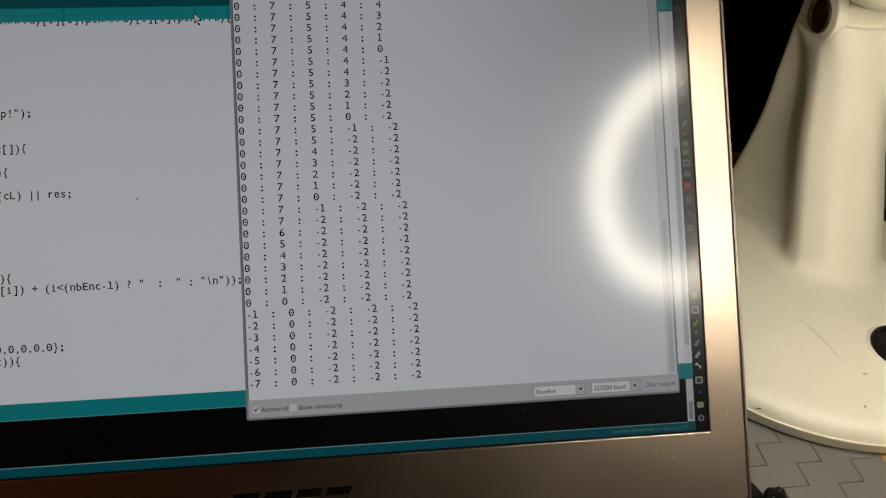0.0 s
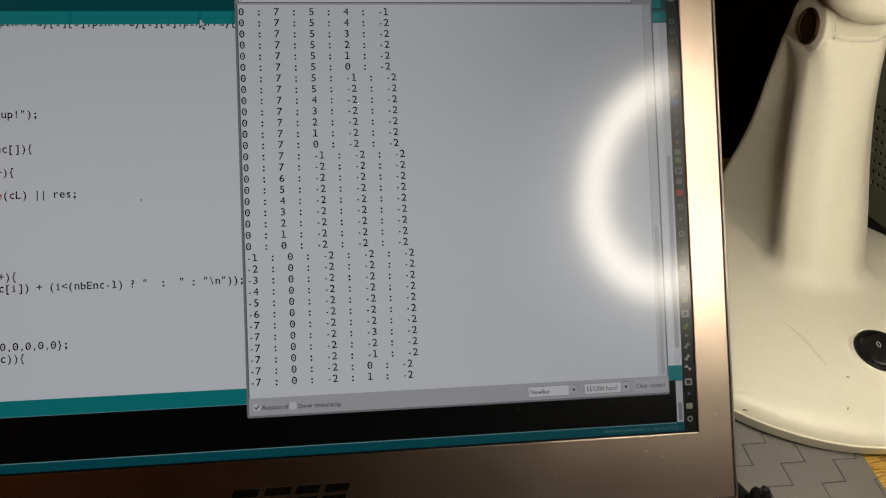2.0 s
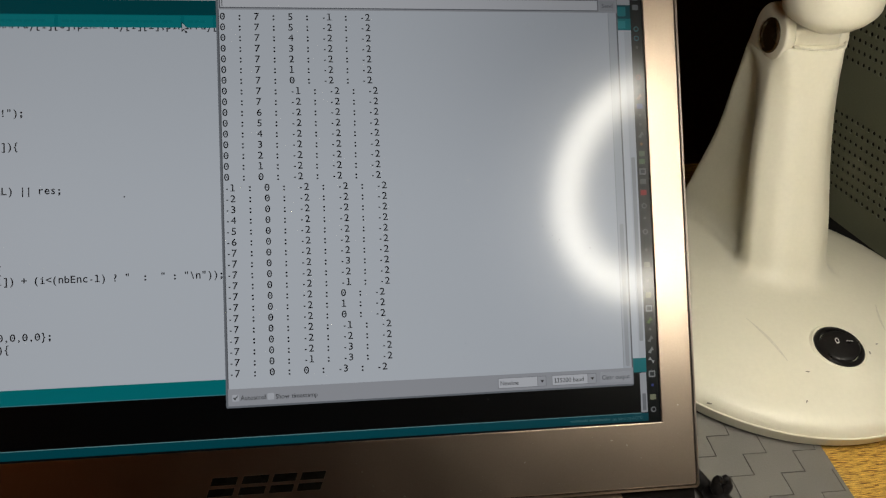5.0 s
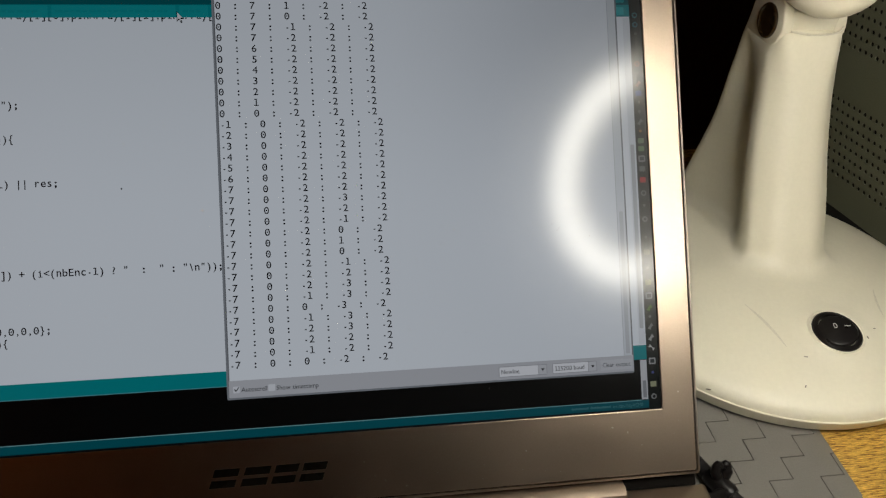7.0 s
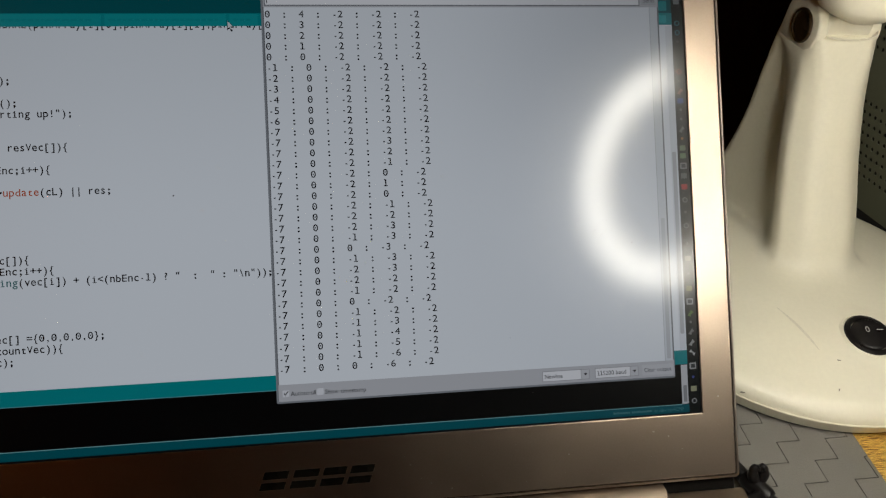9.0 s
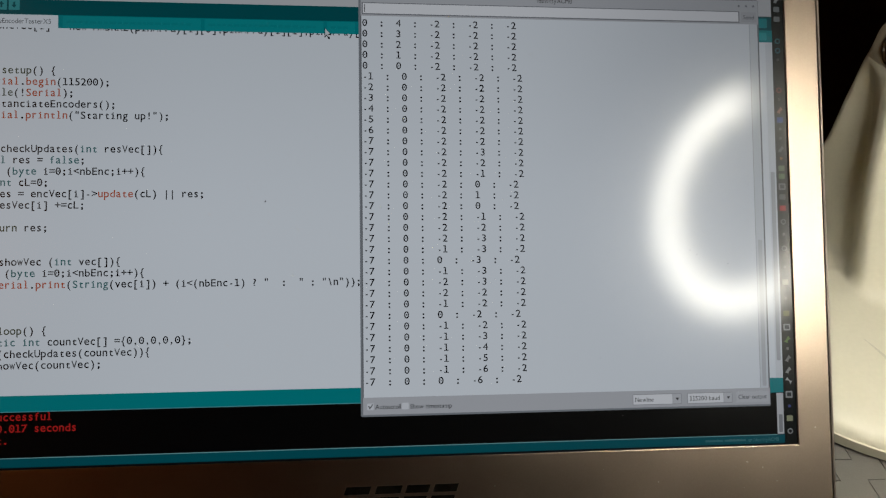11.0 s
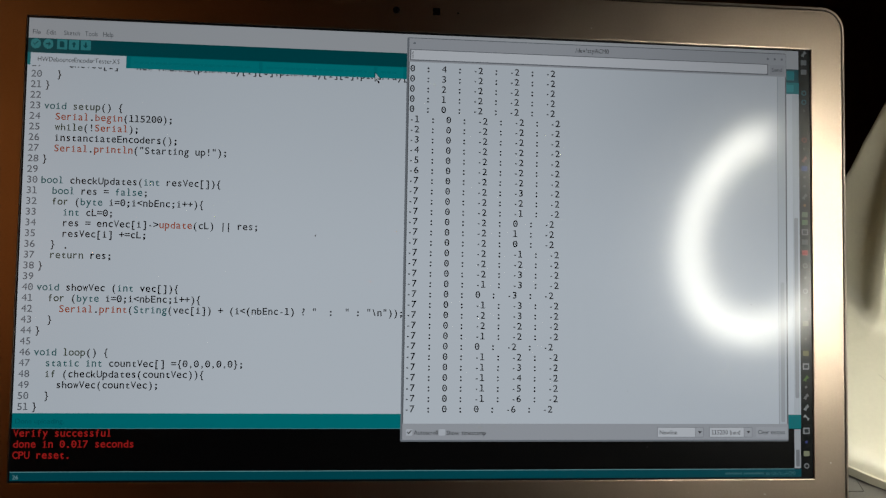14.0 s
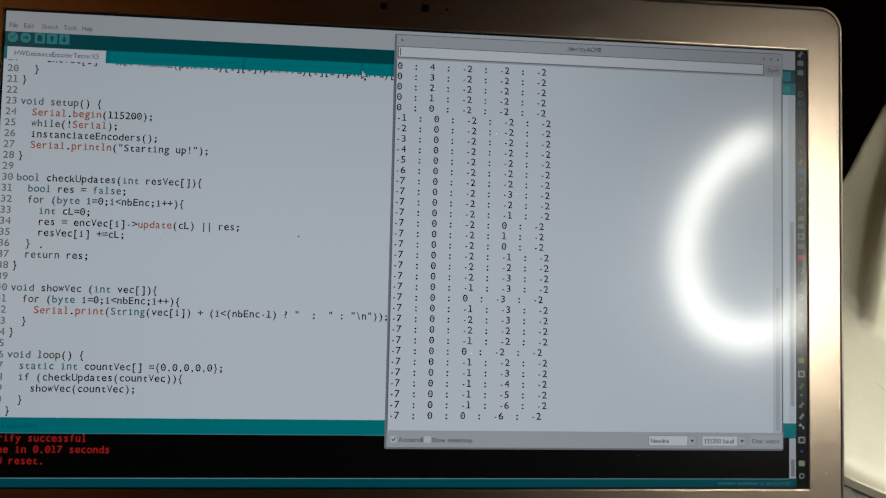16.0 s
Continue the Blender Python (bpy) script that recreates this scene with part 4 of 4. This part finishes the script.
    h = lambda x: 0.0025 + 0.0016 * x / 0.0086 * 0.9
    sign([(-0.0010 + 0.00085 * math.cos(a), 0.0022 + 0.0016 * math.sin(a), h(-0.001 + 0.00085 * math.cos(a))) for a in [2 * math.pi * i / 20 for i in range(20)]],
         [(-0.0010 + 0.00055 * math.cos(a), 0.0022 + 0.0012 * math.sin(a), h(-0.001 + 0.00055 * math.cos(a))) for a in [2 * math.pi * i / 20 for i in range(20)]])
    sign([(0.0030, 0.0020, h(0.0030)), (0.0058, 0.0020, h(0.0058)), (0.0058, 0.0024, h(0.0058)), (0.0030, 0.0024, h(0.0030))])
    # scuffs on the base
    for x, y, z, size, turn_z in ((0.1893, 0.0360, 0.0100, 0.0008, 15), (0.2360, 0.0420, 0.0178, 0.0007, 0), (0.2290, 0.0275, 0.0130, 0.0006, 70), (0.2705, 0.0500, 0.0205, 0.0008, 40), (0.2780, 0.0560, 0.0214, 0.0006, -30)):
        bm = bmesh.new()
        pts = [(size * 1.6 * math.cos(a) * random.uniform(0.7, 1.1), size * 0.6 * math.sin(a) * random.uniform(0.6, 1.1)) for a in [2 * math.pi * k / 9 for k in range(9)]]
        rx, ry = x - LAMP[0], y - LAMP[1]
        z = float(dome(rx, ry))
        nrm = Vector((float(dome(rx - 0.001, ry) - dome(rx + 0.001, ry)), float(dome(rx, ry - 0.001) - dome(rx, ry + 0.001)), 0.002)).normalized()
        bm.faces.new([bm.verts.new((px, py, 0.0)) for px, py in pts])
        part("scuff", bm, SCUFF, thing, "grey scuff").matrix_local = Matrix.Translation(Vector((rx, ry, z)) + nrm * 0.00012) @ nrm.to_track_quat("Z", "Y").to_matrix().to_4x4() @ Matrix.Rotation(radians(turn_z), 4, "Z")
    # two old smears that run up the dome
    on_dome = lambda x, y: float(dome(x, y)) + 0.0002
    for x0, y0, x1, y1, bend, wide in ((0.2215, 0.0760, 0.2295, 0.0482, 0.0010, 0.0008), (0.2938, 0.0830, 0.2876, 0.0631, -0.0009, 0.0006)):
        bm = bmesh.new()
        edge = []
        for k in range(15):
            t = k / 14
            x, y = x0 + (x1 - x0) * t - LAMP[0] + bend * math.sin(math.pi * t), y0 + (y1 - y0) * t - LAMP[1]
            half = wide * math.sin(math.pi * (0.06 + 0.88 * t))
            edge.append([bm.verts.new((x + q * half, y, on_dome(x + q * half, y))) for q in (-1, 1)])
        for a, b in zip(edge, edge[1:]):
            bm.faces.new((a[0], b[0], b[1], a[1]))
        part("smear", bm, SMEAR_AND_SHADE, thing, "faint grey smear")
    return thing


HEAD = (0.2150, -0.0622, 0.2270)
HEAD_AIM = (0.372, 0.76, -1.015)
SWITCH_TURN = -20.0


# ---- perforated case behind the lamp ----
def perforated_case():
    thing = tagged(new("metal_case"), "olive grey perforated metal case, standing behind the lamp", "metal case")
    thing.matrix_basis = pose(0.3425, 0.176, 0.0, 0, 0, -78)
    pitch, row, hole = 0.0044, 0.0060, 0.00140
    cols, x0 = 34, -0.0788
    bands = ((0.0236, 8), (0.0975, 8))
    bm = bmesh.new()
    top = 0.185
    for z, n in bands:
        for j in range(n):
            for i in range(cols):
                cx, cz = x0 + (i + (0.5 if j % 2 else 0)) * pitch, z + j * row
                sq = []
                for k in range(8):
                    a = radians(45 * k)
                    c, s = math.cos(a), math.sin(a)
                    m = max(abs(c), abs(s))
                    sq.append((cx + c / m * pitch / 2, 0, cz + s / m * row / 2))
                rd = [(cx + hole * math.cos(radians(45 * k)), 0, cz + hole * math.sin(radians(45 * k))) for k in range(8)]
                deep = [(x, 0.0012, zz) for x, _, zz in rd]
                rings(bm, [sq, rd, deep], False, False)
    xa, xb = x0 - pitch / 2, x0 + (cols - 0.5) * pitch
    def plain(z0, z1, a=xa, b=xb):
        v = [bm.verts.new(p) for p in ((a, 0, z0), (b, 0, z0), (b, 0, z1), (a, 0, z1))]
        bm.faces.new(v)
    # plain strips below, between and above the bands
    e0, e1 = bands[0][0] - row / 2, bands[0][0] + (bands[0][1] - 0.5) * row
    f0, f1 = bands[1][0] - row / 2, bands[1][0] + (bands[1][1] - 0.5) * row
    plain(0.0035, e0), plain(e1, f0), plain(f1, top)
    part("perforated_panel", bm, CASE_PAINT, thing, "olive grey sheet with rows of round holes")
    # near-black filler box: the interior's shade behind the holes, put in as colour
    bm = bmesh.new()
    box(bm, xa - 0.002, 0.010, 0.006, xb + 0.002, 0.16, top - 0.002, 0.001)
    part("inner_shade", bm, CASE_SHADE, thing, "near-black box standing in for the shade inside the case")
    for b in ((xa - 0.006, -0.0005, 0.004, xa + 0.0006, 0.17, top + 0.004), (xb - 0.0006, -0.0005, 0.004, xb + 0.006, 0.17, top + 0.004), (xa + 0.0007, -0.0004, top, xb - 0.0007, 0.169, top + 0.0035)):
        bm = bmesh.new()
        box(bm, *b, 0.001)
        part("side_panel", bm, CASE_PAINT, thing)
    # added near-black strip that darkens the desk along the case's lower edge
    bm = bmesh.new()
    box(bm, xa, -0.016, 0.0, xb, 0.004, 0.0034, 0.001)
    part("dark_strip", bm, RUBBER, thing, "low near-black strip below the case front")
    for x in (xa + 0.02, xb - 0.02):
        for y in (0.02, 0.14):
            bm = bmesh.new()
            lathe(bm, [(0.008, 0.0), (0.009, 0.001), (0.009, 0.0062)], 16, (x, y), True)
            part("foot", bm, RUBBER, thing)


# ---- warm shaded lamp elsewhere in the room, seen only as a glow in the metal ----
def room_lamp():
    thing = tagged(new("pendant_lamp"), "dim pendant lamp with an orange fabric shade", "pendant lamp")
    thing.location = (-0.75, -0.55, 1.05)
    bm = bmesh.new()
    lathe(bm, [(0.20, 0.0), (0.30, -0.42), (0.297, -0.42), (0.197, 0.0)], 40)
    part("shade", bm, SHADE, thing, "glowing orange fabric shade", True)
    bm = bmesh.new()
    tube(bm, [(0, 0, 0.0), (0, 0, 0.65)], 0.004, 8)
    part("cord", bm, RUBBER, thing)
    for k in range(3):
        a = 2 * math.pi * k / 3
        bm = bmesh.new()
        tube(bm, [(0, 0, 0.0), (0.198 * math.cos(a), 0.198 * math.sin(a), -0.002)], 0.0025, 8)
        part("spoke", bm, RUBBER, thing)


# ---- cable at the laptop's side ----
def power_cable():
    thing = tagged(new("power_cable"), "black rubber cable with a moulded clip on the mat", "cable")
    thing.location = (0.1746, -0.0070, 0.0021)
    bm = bmesh.new()
    way = glide([(-0.012, 0.034, 0.0042), (-0.0065, 0.019, 0.0042), (-0.0020, 0.0065, 0.0042), (0.0020, -0.0035, 0.0042), (0.0065, -0.0120, 0.0040), (0.020, -0.036, 0.0036), (0.032, -0.070, 0.0034), (0.038, -0.13, 0.0034)], 6)
    tube(bm, way, 0.0030, 14)
    part("cord", bm, RUBBER, thing, "black rubber cord", True)
    bm = bmesh.new()
    tube(bm, [(-0.0125, -0.0130, 0.0085), (-0.0105, -0.0125, 0.0085), (-0.0085, -0.0115, 0.0080), (-0.0045, -0.0095, 0.0068), (0.0010, -0.0065, 0.0055)], [0.0030, 0.0031, 0.0030, 0.0026, 0.0022], 14)
    part("plug", bm, BLACK_PLASTIC, thing, "black moulded plug", True)
    # clip: a collar round the cord with two curled horns
    bm = bmesh.new()
    tube(bm, glide([(-0.0008, 0.0035, 0.0046), (0.0016, -0.0025, 0.0050), (0.0044, -0.0080, 0.0046)], 5), [0.0034] + [0.0040] * 9 + [0.0034], 16)
    part("clip", bm, BLACK_PLASTIC, thing, "black moulded cable clip", True)
    for cx, s in ((-0.0024, 1), (0.0024, -1)):
        bm = bmesh.new()
        tube(bm, glide([(0.0018 + cx * 0.5, -0.0010, 0.0075), (0.0018 + cx, 0.0000, 0.0100), (0.0018 + cx + s * 0.0002, 0.0010, 0.0122), (0.0018 + cx + s * 0.0014, 0.0012, 0.0130), (0.0018 + cx + s * 0.0020, 0.0008, 0.0118)], 4), [0.0022] * 6 + [0.0018] * 6 + [0.0014] * 5, 12)
        part("horn", bm, BLACK_PLASTIC, thing, "", True)


def slot_y(k, now):
    """Height of a monitor line on the display, when that many further lines are printed: above the page it stays behind the input bar, below it behind the footer."""
    s = k - now
    if s < 0:
        return 156.4
    if s >= SHOWN:
        return 17.3
    return 151.45 - s * PITCH


def motions():
    """The monitor scrolls by one line whenever a line is printed."""
    step = 1 / FPS
    for k, ob in enumerate(LINES):
        w = 0.62 * MM
        at = lambda y: pose(136.95 * MM, y * MM, w)
        rows = [(0.0, at(slot_y(k, 0)))]
        for n, t in enumerate(PRINTED):
            a, b = slot_y(k, n), slot_y(k, n + 1)
            if abs(a - b) > 1e-6:
                rows += [(t - step, at(a)), (t, at(b))]
        rows.append((16.0, at(slot_y(k, len(PRINTED)))))
        clean = []
        for r in rows:
            if clean and frame(r[0]) <= frame(clean[-1][0]):
                continue
            clean.append(r)
        walk(ob, clean)


room()
desk()
laptop()
magnifier_lamp()
perforated_case()
room_lamp()
power_cable()
mat()
motions()
